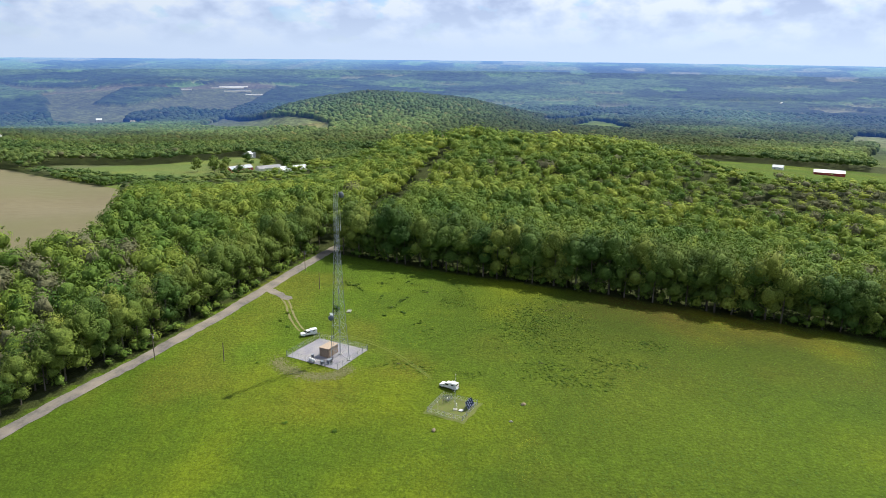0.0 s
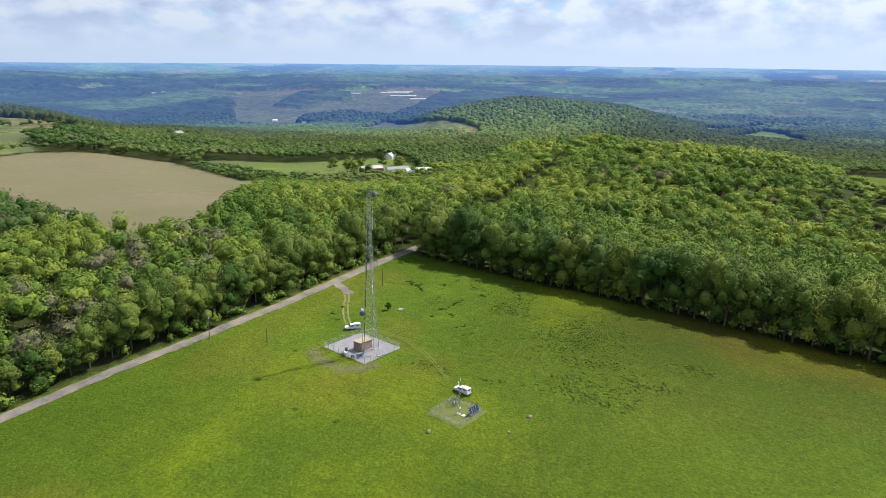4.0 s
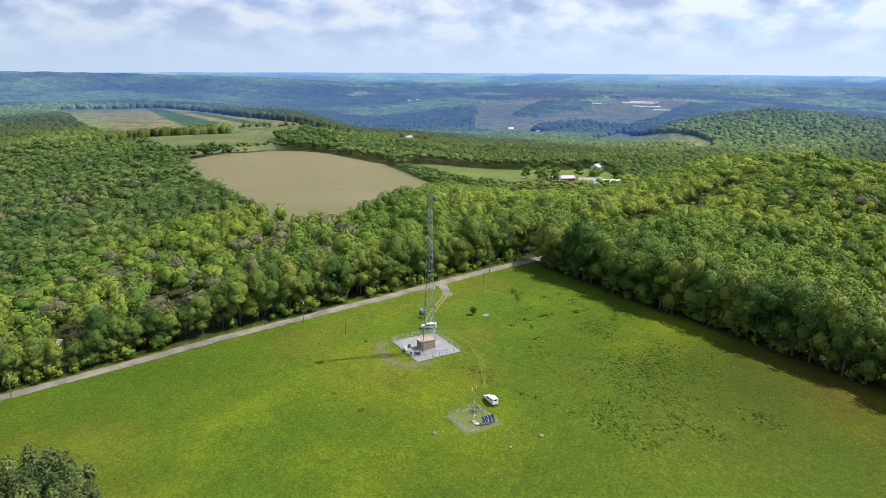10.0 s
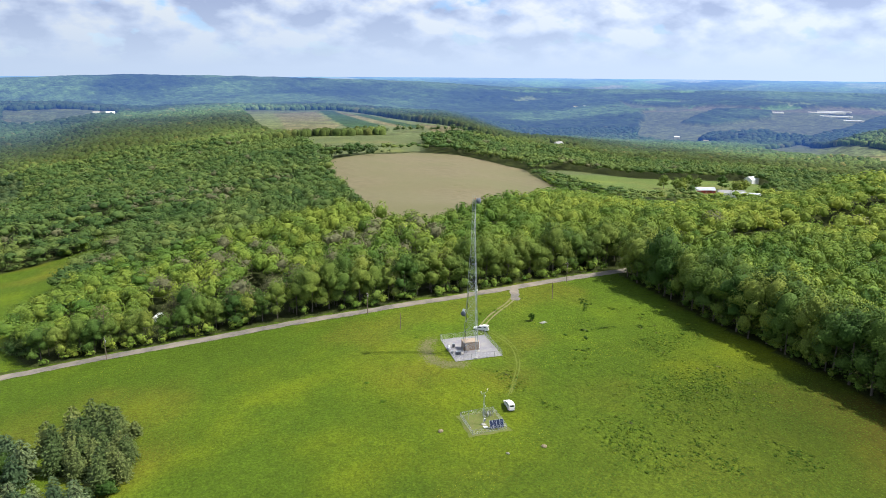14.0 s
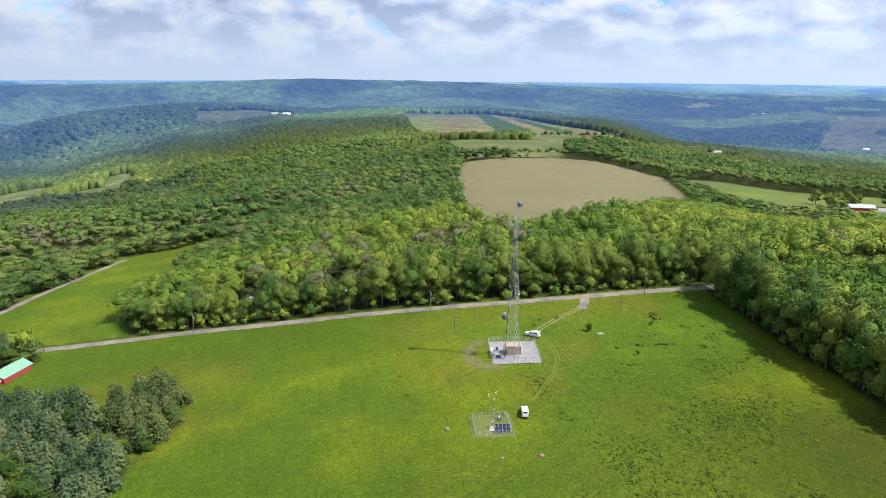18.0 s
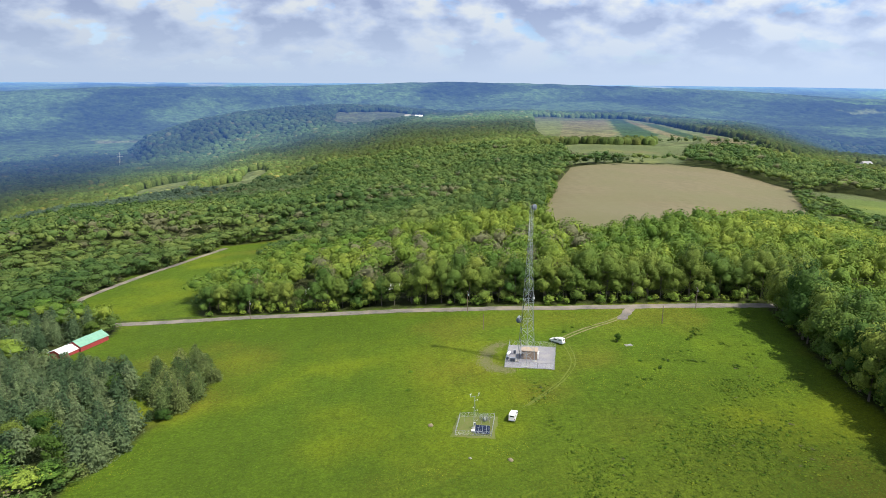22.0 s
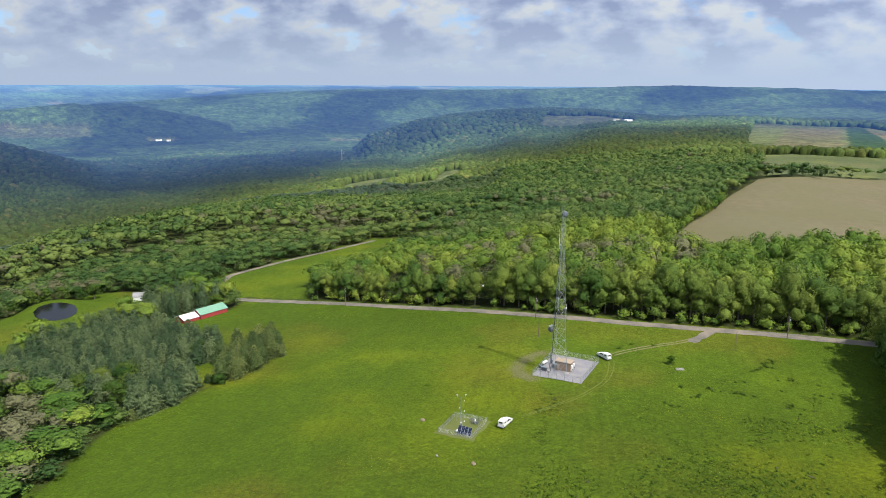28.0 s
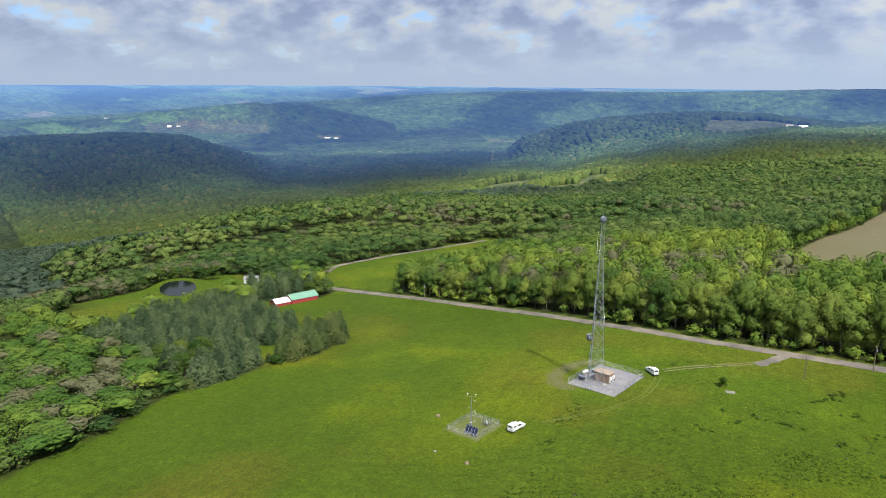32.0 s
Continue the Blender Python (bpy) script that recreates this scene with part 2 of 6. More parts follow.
M = {
    "land": cover_material("meadow_land", 1.0, 1.1, 0.62, None, 0.58, True),
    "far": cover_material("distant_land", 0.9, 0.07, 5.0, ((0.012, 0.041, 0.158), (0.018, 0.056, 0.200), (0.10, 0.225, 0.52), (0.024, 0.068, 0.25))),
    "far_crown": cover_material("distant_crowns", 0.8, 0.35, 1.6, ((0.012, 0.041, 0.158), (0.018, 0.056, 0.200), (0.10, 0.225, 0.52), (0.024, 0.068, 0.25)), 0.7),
    "leaf": leafy("broadleaf", (0.114, 0.172, 0.022), (0.086, 0.142, 0.020), 0.22, "tint", 0.08),
    # valley leaves, a bluer copy of the near ones: haze put into the colour
    "leaf_valley": leafy("broadleaf_hazed", (0.094, 0.138, 0.052), (0.072, 0.114, 0.047), 0.24, "tint", 0.5),
    # yellow-green leaves of the knoll; its sunlight is put into the colour too
    "leaf_knoll": leafy("sunlit_broadleaf", (0.162, 0.220, 0.033), (0.127, 0.187, 0.030), 0.24, "tint", 0.3),
    "leaf_grove": leafy("broadleaf_in_grove", (0.070, 0.118, 0.018), (0.056, 0.100, 0.017), 0.24, "random", 0.3),
    "leaf_near": leafy("broadleaf_edge", (0.102, 0.150, 0.023), (0.074, 0.121, 0.021), 0.24, "random", 0.07),
    # slope and scrub leaves, a duller green with some painted haze in it
    "leaf_mid": leafy("broadleaf_slopes", (0.090, 0.138, 0.032), (0.068, 0.114, 0.029), 0.24, "tint", 0.25),
    # farthest leaves, the bluest: distance haze put into the colour
    "leaf_hazed": leafy("broadleaf_hazed_blue", (0.092, 0.134, 0.084), (0.074, 0.114, 0.076), 0.18, "tint", 0.55),
    "grey_leaf": leafy("sparse_grey_twigs", (0.14, 0.128, 0.065), (0.10, 0.105, 0.045), 0.2, "random"),
    "pine": leafy("blue_green_needles", (0.088, 0.130, 0.056), (0.064, 0.100, 0.044), 0.24, "random", 0.2),
    "pine_olive": leafy("olive_needles", (0.098, 0.132, 0.040), (0.074, 0.106, 0.032), 0.22, "random", 0.2),
    "tall_weed": leafy("tall_weeds", (0.066, 0.112, 0.012), (0.056, 0.098, 0.011), 0.24),
    "tuft": leafy("meadow_tufts", (0.062, 0.102, 0.007), (0.057, 0.095, 0.006), 0.18, "tint", 0.3),
    "bark": material("grey_bark", (0.13, 0.11, 0.085), 0.9, second=(0.08, 0.07, 0.055), scale=3, bump=0.3, bump_scale=9),
    "gravel": material("crushed_stone", (0.225, 0.22, 0.25), 0.9, second=(0.175, 0.17, 0.19), scale=2.2, bump=0.25, bump_scale=14, third=(0.25, 0.24, 0.235), big=0.25),
    "road": material("gravel_road", (0.162, 0.147, 0.130), 0.95, second=(0.112, 0.102, 0.091), scale=0.7, bump=0.25, bump_scale=8, third=(0.22, 0.19, 0.155), big=0.12),
    "track": material("worn_wheel_track", (0.110, 0.132, 0.022), 0.95, second=(0.082, 0.112, 0.010), scale=1.0, bump=0.2, bump_scale=8),
    "rut": material("worn_earth_rut", (0.19, 0.165, 0.085), 0.95, second=(0.12, 0.125, 0.04), scale=1.4, bump=0.2, bump_scale=8),
    "soil": material("ploughed_soil", (0.142, 0.121, 0.066), 0.95, second=(0.120, 0.103, 0.055), scale=0.15, bump=0.3, bump_scale=2, third=(0.118, 0.110, 0.052), big=0.011),
    "steel": material("galvanised_steel", (0.33, 0.36, 0.39), 0.5, 0.5, second=(0.24, 0.27, 0.30), scale=3),
    "fence_steel": material("dull_fence_steel", (0.22, 0.24, 0.25), 0.6, 0.3, second=(0.17, 0.185, 0.19), scale=3),
    "mesh_wire": material("galvanised_wire", (0.45, 0.47, 0.48), 0.6, 0.3),
    "dish": material("grey_radome", (0.085, 0.098, 0.125), 0.6, second=(0.11, 0.125, 0.155), scale=1.5),
    "white": material("white_paint", (0.72, 0.72, 0.72), 0.35, second=(0.62, 0.62, 0.62), scale=2, clear=0.4),
    "glass": material("dark_tinted_glass", (0.015, 0.018, 0.02), 0.08, spec=0.6),
    "rubber": material("black_rubber", (0.02, 0.02, 0.02), 0.8, second=(0.035, 0.033, 0.03), scale=8),
    "black": material("black_plastic", (0.03, 0.03, 0.032), 0.5),
    "tan": material("tan_aggregate_panel", (0.27, 0.205, 0.155), 0.9, second=(0.20, 0.15, 0.11), scale=5, bump=0.15, bump_scale=18),
    "tan_roof": material("pale_tan_roof", (0.36, 0.28, 0.205), 0.85, second=(0.30, 0.235, 0.175), scale=2),
    "panel": material("blue_black_solar_cells", (0.012, 0.018, 0.045), 0.15, spec=0.6),
    "concrete": material("weathered_concrete", (0.36, 0.35, 0.32), 0.9, second=(0.28, 0.27, 0.24), scale=2, bump=0.1),
    "old_concrete": material("dull_old_concrete", (0.25, 0.24, 0.21), 0.9, second=(0.17, 0.175, 0.13), scale=2, bump=0.1),
    "rock": material("pinkish_fieldstone", (0.24, 0.195, 0.125), 0.9, second=(0.17, 0.14, 0.09), scale=2.5, bump=0.4, bump_scale=5),
    "wood": material("weathered_pole_wood", (0.17, 0.13, 0.10), 0.9, second=(0.11, 0.09, 0.07), scale=4, bump=0.1),
    "red": material("barn_red_boards", (0.34, 0.045, 0.05), 0.8, second=(0.26, 0.04, 0.04), scale=1.5),
    "green_roof": material("green_metal_roof", (0.19, 0.36, 0.26), 0.55, 0.1, second=(0.15, 0.30, 0.22), scale=0.8),
    "white_roof": material("white_metal_roof", (0.62, 0.64, 0.67), 0.5, second=(0.54, 0.56, 0.59), scale=0.8),
    "pale_roof": material("pale_farm_roof", (0.40, 0.42, 0.46), 0.6, second=(0.30, 0.32, 0.36), scale=0.3),
    "grey_roof": material("grey_shingle_roof", (0.28, 0.28, 0.29), 0.85, second=(0.20, 0.20, 0.21), scale=1.5),
    "water": material("dark_pond_water", (0.010, 0.012, 0.012), 0.12, spec=0.15),
    "cable": material("black_cable", (0.03, 0.03, 0.03), 0.7),
    "straw": material("dry_yellow_grass", (0.16, 0.15, 0.07), 0.95, second=(0.11, 0.122, 0.035), scale=1.3, bump=0.4, bump_scale=5),
    "mown": material("short_mown_grass", (0.098, 0.128, 0.024), 0.95, second=(0.122, 0.125, 0.040), scale=0.8, bump=0.3, bump_scale=8),
    "petal": material("yellow_petals", (0.30, 0.28, 0.012), 0.8, second=(0.20, 0.22, 0.012), scale=2),
    "weeds": leafy("coarse_weeds", (0.084, 0.134, 0.012), (0.100, 0.148, 0.012), 0.25),
}


# ---- the lie of the land ----
def smooth(a, b, v):
    t = np.clip((v - a) / (b - a), 0, 1)
    return t * t * (3 - 2 * t)


HILLS = (  # x, y, height, reach across x, reach across y
    (446, 90, 40, 190, 165), (-160, 360, -7, 110, 120), (3000, -300, 50, 700, 900),
)
RIDGES = (  # distance, depth, bearings, heights of the ground along the crest
    (4050, 420, (-48, -37, -32, -27, -22, -16, -5, 0, 5.5, 12, 18, 28, 38, 46), (-110, -86, -57, -30, -6, 4, 18, 31, 43, 38, 28, 11, -37, -80)),
    (2130, 260, (-25, -21, -19, -17, -15, -11, -7, -4, 0, 5, 9, 14, 18, 24), (-240, -170, -96, -70, -49, -26, -15, -9, -11, -29, -27, -31, -50, -100)),
    (3130, 260, (-62, -57, -52, -46, -41, -36, -30), (-109, -100, -90, -51, -30, -47, -120)),
)
NEAR_RIDGES = (
    (1840, 330, (-75, -60, -52, -47.5, -44, -40), (-60, -60, -56, -71, -110, -165)),
    (1570, 230, (59, 63, 66, 70, 74.7, 79.3, 83.6, 87.8, 92, 97), (-95, -42, -23, -7, -11, -26, -53, -82, -100, -120)),
    (3120, 300, (44, 48.4, 52, 55, 62, 66.5, 72), (-85, -59, -33, -29, -50, -66, -90)),
)
# heights of the land along each bearing from the hilltop, at these distances
REACH = (480, 700, 900, 1150, 1450, 2000, 2700)
BEARING = {
    -75: (-70, -120, -155, -165, -165, -165, -165), -60: (-48, -105, -150, -165, -165, -165, -165), -48: (-34, -90, -140, -163, -165, -165, -165),
    -38: (-27, -65, -120, -148, -155, -160, -165), -28: (-31, -58, -95, -118, -135, -150, -160), -17: (-31, -60, -86, -94, -118, -140, -165),
    -10: (-26, -54, -77, -75, -80, -110, -165), -5: (-22, -41, -50, -56, -63, -60, -165), 3: (-19, -34, -35, -27, -25, -29, -120),
}
BEARING.update({
    11: (-10, -18, -24, -18, -15, -16, -60), 19: (-5, -5, -10, -15, -18, -20, -50), 29: (-7, -12, -11, -12, -20, -36, -90),
    38: (-14, -24, -32, -39, -60, -110, -95), 48: (-15, -30, -48, -60, -74, -112, -60), 56: (-14, -29, -48, -62, -80, -105, -50),
    64: (-6, -45, -55, -62, -70, -90, -75), 72: (9, -42, -58, -62, -68, -85, -78), 80: (15, -38, -58, -62, -68, -85, -78),
    90: (11, -30, -55, -62, -68, -85, -75), 101: (5, -22, -45, -60, -68, -85, -75), 116: (-3, -24, -45, -60, -68, -85, -75),
})


def rolling(r, az):
    """The country round the hilltop, bearing by bearing."""
    keys = np.array(sorted(BEARING), float)
    rows = [np.interp(r, REACH, BEARING[int(k)]) for k in keys]
    z = np.zeros(r.shape)
    for i, k in enumerate(keys):
        lo = keys[i - 1] if i else k - 60
        hi = keys[i + 1] if i + 1 < len(keys) else k + 60
        t = np.clip(np.where(az < k, (az - lo) / (k - lo), (hi - az) / (hi - k)), 0, 1)
        if i == 0:
            t = np.where(az < k, 1, t)
        if i + 1 == len(keys):
            t = np.where(az > k, 1, t)
        z = z + rows[i] * t * t * (3 - 2 * t)
    return z


def ground(x, y):
    """Height of the land in metres."""
    x, y = np.asarray(x, float), np.asarray(y, float)
    s = x - 0.35 * np.minimum(y, 160) - 0.15 * np.maximum(y - 160, 0) + 30
    west = east = 0
    for d in (-24, -12, 0, 12, 24):
        west = west + 0.2 * np.interp(s + d, (-640, -480, -380, -275, -180, -45, 5, 34), (-140, -88, -47, -29, -21.5, -7, -1.2, 0))
        east = east + 0.2 * np.interp(s + d, (30, 110, 180, 290, 420, 620), (0, 0.5, -4, -19, -25, -40))
    z = west + east
    for hx, hy, h, rx, ry in HILLS:
        z = z + h * np.exp(-((x - hx) / rx) ** 2 - ((y - hy) / ry) ** 2)
    # the pond's hollow, level behind its bank
    u, v = -0.73 * (x + 250) + 0.68 * (y - 134), 0.68 * (x + 250) + 0.73 * (y - 134)
    p = np.hypot(u / 17, v / 10.5)
    w = 1 - smooth(1.15, 2.1, p)
    z = z * (1 - w) + (-27.9 - 1.6 * (1 - smooth(0.85, 1.12, p))) * w
    r, az = np.hypot(x, y), np.degrees(np.arctan2(x, y))
    w = smooth(310, 440, r)
    z = z * (1 - w) + rolling(r, az) * w
    # the plain rises to the horizon, with ridges standing on it
    f = smooth(3000, 4400, r)
    z = z * (1 - f) + (33 - 75 * (1 - smooth(3900, 4850, r))) * f
    for dist, depth, bearings, tops in RIDGES + NEAR_RIDGES:
        crest = np.interp(az, bearings, tops, left=-400, right=-400)
        z = z + np.maximum(crest - z, 0) * np.exp(-((r - dist) / depth) ** 2)
    return z


# ---- building helpers ----
class Geo:
    """Collects points and faces of one mesh."""

    def __init__(self):
        self.v, self.f = [], []

    def add(self, verts, faces):
        n = len(self.v)
        self.v += [tuple(p) for p in verts]
        self.f += [tuple(n + i for i in f) for f in faces]
        return self

    def box(self, size, m=Matrix(), bevel=0.0):
        """A box about its own centre, with chamfered edges."""
        sx, sy, sz = (s / 2 for s in size)
        c = min(bevel, sx * 0.9, sy * 0.9, sz * 0.9)
        if c <= 0:
            vs = [(x, y, z) for z in (-sz, sz) for y in (-sy, sy) for x in (-sx, sx)]
            fs = [(0, 2, 3, 1), (4, 5, 7, 6), (0, 1, 5, 4), (2, 6, 7, 3), (0, 4, 6, 2), (1, 3, 7, 5)]
            return self.add([m @ Vector(p) for p in vs], fs)
        bm = bmesh.new()
        bmesh.ops.create_cube(bm, size=1)
        bmesh.ops.scale(bm, vec=size, verts=bm.verts)
        bmesh.ops.bevel(bm, geom=bm.edges[:], offset=c, segments=2, affect="EDGES", profile=0.5)
        bm.verts.index_update()
        self.add([m @ v.co for v in bm.verts], [[v.index for v in f.verts] for f in bm.faces])
        bm.free()
        return self

    def tube(self, a, b, r0, r1=None, n=6, cap=True):
        """A tapered rod from a to b."""
        a, b = Vector(a), Vector(b)
        r1 = r0 if r1 is None else r1
        q = (b - a).to_track_quat("Z", "Y")
        vs = []
        for p, r in ((a, r0), (b, r1)):
            for k in range(n):
                t = 2 * math.pi * k / n
                vs.append(p + q @ Vector((r * math.cos(t), r * math.sin(t), 0)))
        fs = [(k, (k + 1) % n, n + (k + 1) % n, n + k) for k in range(n)]
        if cap:
            fs += [tuple(range(n - 1, -1, -1)), tuple(range(n, 2 * n))]
        return self.add(vs, fs)

    def lathe(self, profile, m=Matrix(), n=16):
        """Profile of (radius, height) turned about z."""
        vs = [m @ Vector((r * math.cos(2 * math.pi * k / n), r * math.sin(2 * math.pi * k / n), z)) for r, z in profile for k in range(n)]
        fs = []
        for i in range(len(profile) - 1):
            fs += [(i * n + k, i * n + (k + 1) % n, (i + 1) * n + (k + 1) % n, (i + 1) * n + k) for k in range(n)]
        fs += [tuple(range(n - 1, -1, -1)), tuple((len(profile) - 1) * n + k for k in range(n))]
        return self.add(vs, fs)

    def prism(self, outline, depth, m=Matrix()):
        """Outline in x-z drawn out along y, centred."""
        n = len(outline)
        vs = [m @ Vector((x, s * depth / 2, z)) for s in (-1, 1) for x, z in outline]
        fs = [tuple(range(n)), tuple(range(2 * n - 1, n - 1, -1))]
        fs += [(k, n + k, n + (k + 1) % n, (k + 1) % n) for k in range(n)]
        return self.add(vs, fs)

    def mesh(self, name, mat, smooth_faces=False):
        me = bpy.data.meshes.new(name)
        me.from_pydata(self.v, [], self.f)
        me.materials.append(mat)
        if smooth_faces:
            me.shade_smooth()
        me.update()
        return me


def part(name, geo, mat, parent, label="", soft=False):
    ob = new(name, geo.mesh(name, mat, soft))
    ob.parent = parent
    return tagged(ob, label) if label else ob


def thing(name, m, label, category, group="", kind=""):
    ob = new(name)
    ob.empty_display_size = 0.3
    ob.matrix_world = m
    return tagged(ob, label, category, group, kind)


def gz(x, y):
    return float(ground(x, y))


def on_ground(x, y, rz=0.0, up=0.0):
    return pose(x, y, gz(x, y) + up, 0, 0, rz)


def inside(poly, x, y):
    """Whether points lie within an outline."""
    x, y = np.asarray(x, float), np.asarray(y, float)
    r = np.zeros(x.shape, bool)
    n = len(poly)
    for i in range(n):
        (x0, y0), (x1, y1) = poly[i], poly[(i + 1) % n]
        if y0 == y1:
            continue
        r ^= ((y0 > y) != (y1 > y)) & (x < (x1 - x0) * (y - y0) / (y1 - y0) + x0)
    return r


def raw_mesh(name, verts, faces, mat, attrs=(), quads=True, smooth_faces=False):
    """A large mesh from arrays; attrs: (name, kind, values per point)."""
    me = bpy.data.meshes.new(name)
    k = faces.shape[1]
    me.vertices.add(len(verts))
    me.vertices.foreach_set("co", np.ascontiguousarray(verts, np.float32).ravel())
    me.loops.add(faces.size)
    me.loops.foreach_set("vertex_index", np.ascontiguousarray(faces, np.int32).ravel())
    me.polygons.add(len(faces))
    me.polygons.foreach_set("loop_start", np.arange(0, faces.size, k, dtype=np.int32))
    me.materials.append(mat)
    me.update(calc_edges=True)
    for an, kind, val in attrs:
        if kind == "COLOR":
            at = me.color_attributes.new(an, "FLOAT_COLOR", "POINT")
            at.data.foreach_set("color", np.ascontiguousarray(np.c_[val, np.ones(len(val))], np.float32).ravel())
        else:
            at = me.attributes.new(an, "FLOAT", "POINT")
            at.data.foreach_set("value", np.ascontiguousarray(val, np.float32))
    if smooth_faces:
        me.shade_smooth()
    return me


def lattice(x, y, seed):
    """A fixed random number for each whole-numbered cell."""
    v = np.sin(x * 127.1 + y * 311.7 + seed * 74.7) * 43758.5453
    return v - np.floor(v)


def value_noise(x, y, seed=0):
    xi, yi = np.floor(x), np.floor(y)
    fx, fy = x - xi, y - yi
    fx, fy = fx * fx * (3 - 2 * fx), fy * fy * (3 - 2 * fy)
    a, b = lattice(xi, yi, seed), lattice(xi + 1, yi, seed)
    c, d = lattice(xi, yi + 1, seed), lattice(xi + 1, yi + 1, seed)
    return (a * (1 - fx) + b * fx) * (1 - fy) + (c * (1 - fx) + d * fx) * fy


def fbm(x, y, scale, seed=0, octaves=4):
    v, amp, tot = 0, 1.0, 0
    for k in range(octaves):
        v = v + amp * value_noise(x / scale * 2 ** k, y / scale * 2 ** k, seed + k)
        tot += amp
        amp *= 0.5
    return v / tot


# ---- plan: roads, clearings, woods ----
ROAD_X = (-156, -123, -84, -50, -19, 10, 45, 75, 106, 136, 175)
ROAD_Y = (157, 148.5, 139, 128.5, 119.5, 109, 102, 99.3, 96.7, 94.6, 91)


def road_y(x):
    return np.interp(x, ROAD_X, ROAD_Y)


def east_edge(y):
    return np.interp(y, (-260, -135, -88, -47, -22, 1, 17, 39, 59, 78, 90), (72, 96, 106, 114, 118, 120.5, 121.5, 124.5, 129, 132.5, 135))


WEST_Y = (-260, -62, -38, -13, 2, 22, 45, 66, 90, 105, 120, 135, 162)
WEST_X = (-118, -106, -104, -108, -109, -98, -122, -128, -150, -174, -177, -147, -148)
PINES = ((-97, 22), (-102, 10), (-107, 2), (-113, 3), (-127, 8), (-165, 22), (-200, 26), (-206, 52), (-205, 82), (-197, 112), (-172, 105), (-150, 92), (-130, 82), (-119, 78), (-113, 68), (-112, 53), (-123, 50), (-117, 41), (-104, 33))
CLUMP = ((-97, 36), (-89, 38), (-84, 64), (-88, 72), (-99, 78), (-108, 70), (-107, 54))
MEADOW = ((-162, 164), (-112, 152), (-121, 188), (-108, 224), (-78, 318), (-52, 352), (-60, 372), (-140, 352), (-152, 318), (-178, 265), (-192, 215), (-178, 178))
POND_MEADOW = ((-208, 40), (-245, 46), (-262, 60), (-284, 88), (-274, 120), (-272, 148), (-260, 172), (-238, 176), (-208, 168), (-200, 118), (-210, 80))
SOIL = ((70, 204), (108, 200), (160, 228), (212, 254), (318, 348), (346, 406), (392, 500), (424, 560), (405, 617), (338, 680), (258, 652), (194, 616), (142, 480), (96, 330), (76, 260))
YARD = ((502, 514), (547, 455), (600, 430), (632, 383), (595, 333), (500, 236), (430, 226), (405, 262), (412, 330), (429, 362), (451, 439))
NORTH_FIELDS = (  # kind of cover, outline; the first lies under the rest
    (1, ((261, 1074), (287, 1026), (512, 942), (640, 960), (640, 1120), (690, 1577), (660, 1770), (400, 1800), (283, 1222))),
    (5, ((400, 1800), (470, 1840), (449, 1651), (288, 1038), (261, 1074), (283, 1222))), (2, ((449, 1651), (577, 1700), (443, 1195), (375, 1083), (287, 1026))),
    (3, ((604, 1754), (647, 1760), (525, 1188), (451, 1067), (438, 1149))), (4, ((627, 1682), (635, 1597), (558, 1129), (513, 1080))),
    (3, ((645, 1602), (674, 1577), (575, 1090), (529, 1041))), (4, ((611, 1188), (626, 1031), (576, 943), (512, 942))),
)
OUTLYING = (  # pastures further off
    (1, ((-150, 2020), (10, 2040), (115, 2010), (112, 1790), (-48, 1800), (-145, 1850))), (1, ((-445, 1115), (-373, 1222), (-335, 1113), (-345, 950), (-430, 970))),
    (1, ((-308, 1060), (-262, 1069), (-270, 1166), (-236, 1185), (-212, 1100), (-220, 930), (-300, 940))), (1, ((-610, 1270), (-600, 1345), (-560, 1290), (-570, 1230))),
    (1, ((766, -133), (792, -214), (770, -400), (520, -400), (424, -250), (418, -150), (452, -105), (600, -112))),
)
LEYS = ((182, 1014), (266, 985), (418, 937), (440, 1000), (631, 960), (736, 1017), (641, 888), (527, 854), (421, 816), (358, 690), (307, 678), (202, 645), (211, 690), (247, 881), (193, 955))
HEDGES = (((200, 640), (255, 640)), ((203, 646), (300, 678)), ((175, 1020), (290, 1004)), ((180, 1030), (285, 1020)), ((345, 1002), (365, 994)), ((420, 1000), (640, 970)), ((590, 1010), (740, 1040)), ((640, 1000), (760, 1085)), ((430, 640), (385, 690)))
LANE = ((322, 372), (300, 330), (318, 300), (345, 330), (360, 372))
VIEW = ((-1020, 420), (-1020, 1020), (1020, 1020), (1020, -420), (40, -150), (-90, -90), (-210, -60), (-350, 30), (-720, 280))
BEHIND = (((-560, 262), (-440, 440), (-345, 520), (-500, 760), (-640, 640), (-820, 383)), ((580, 230), (610, 60), (610, -20), (930, -40), (950, 100), (880, 340)))
PASTURE = ((440, 544), (493, 541), (529, 496), (505, 420), (475, 379), (405, 300), (372, 310), (385, 400), (408, 483))
ROAD3 = ((700, 930), (740, 868), (761, 838), (794, 799), (840, 752))
ROAD2 = ((-162, 160), (-183, 186), (-191, 214), (-175, 262), (-153, 316), (-138, 345))
FAR_FIELDS = (  # x, y, half length, half width, turn, kind
    (2900, 700, 200, 60, 70, 0), (-1900, 2600, 260, 40, 60, 0), (-2050, 2050, 240, 60, 35, 0), (-1750, 1900, 90, 30, 20, 4),
)
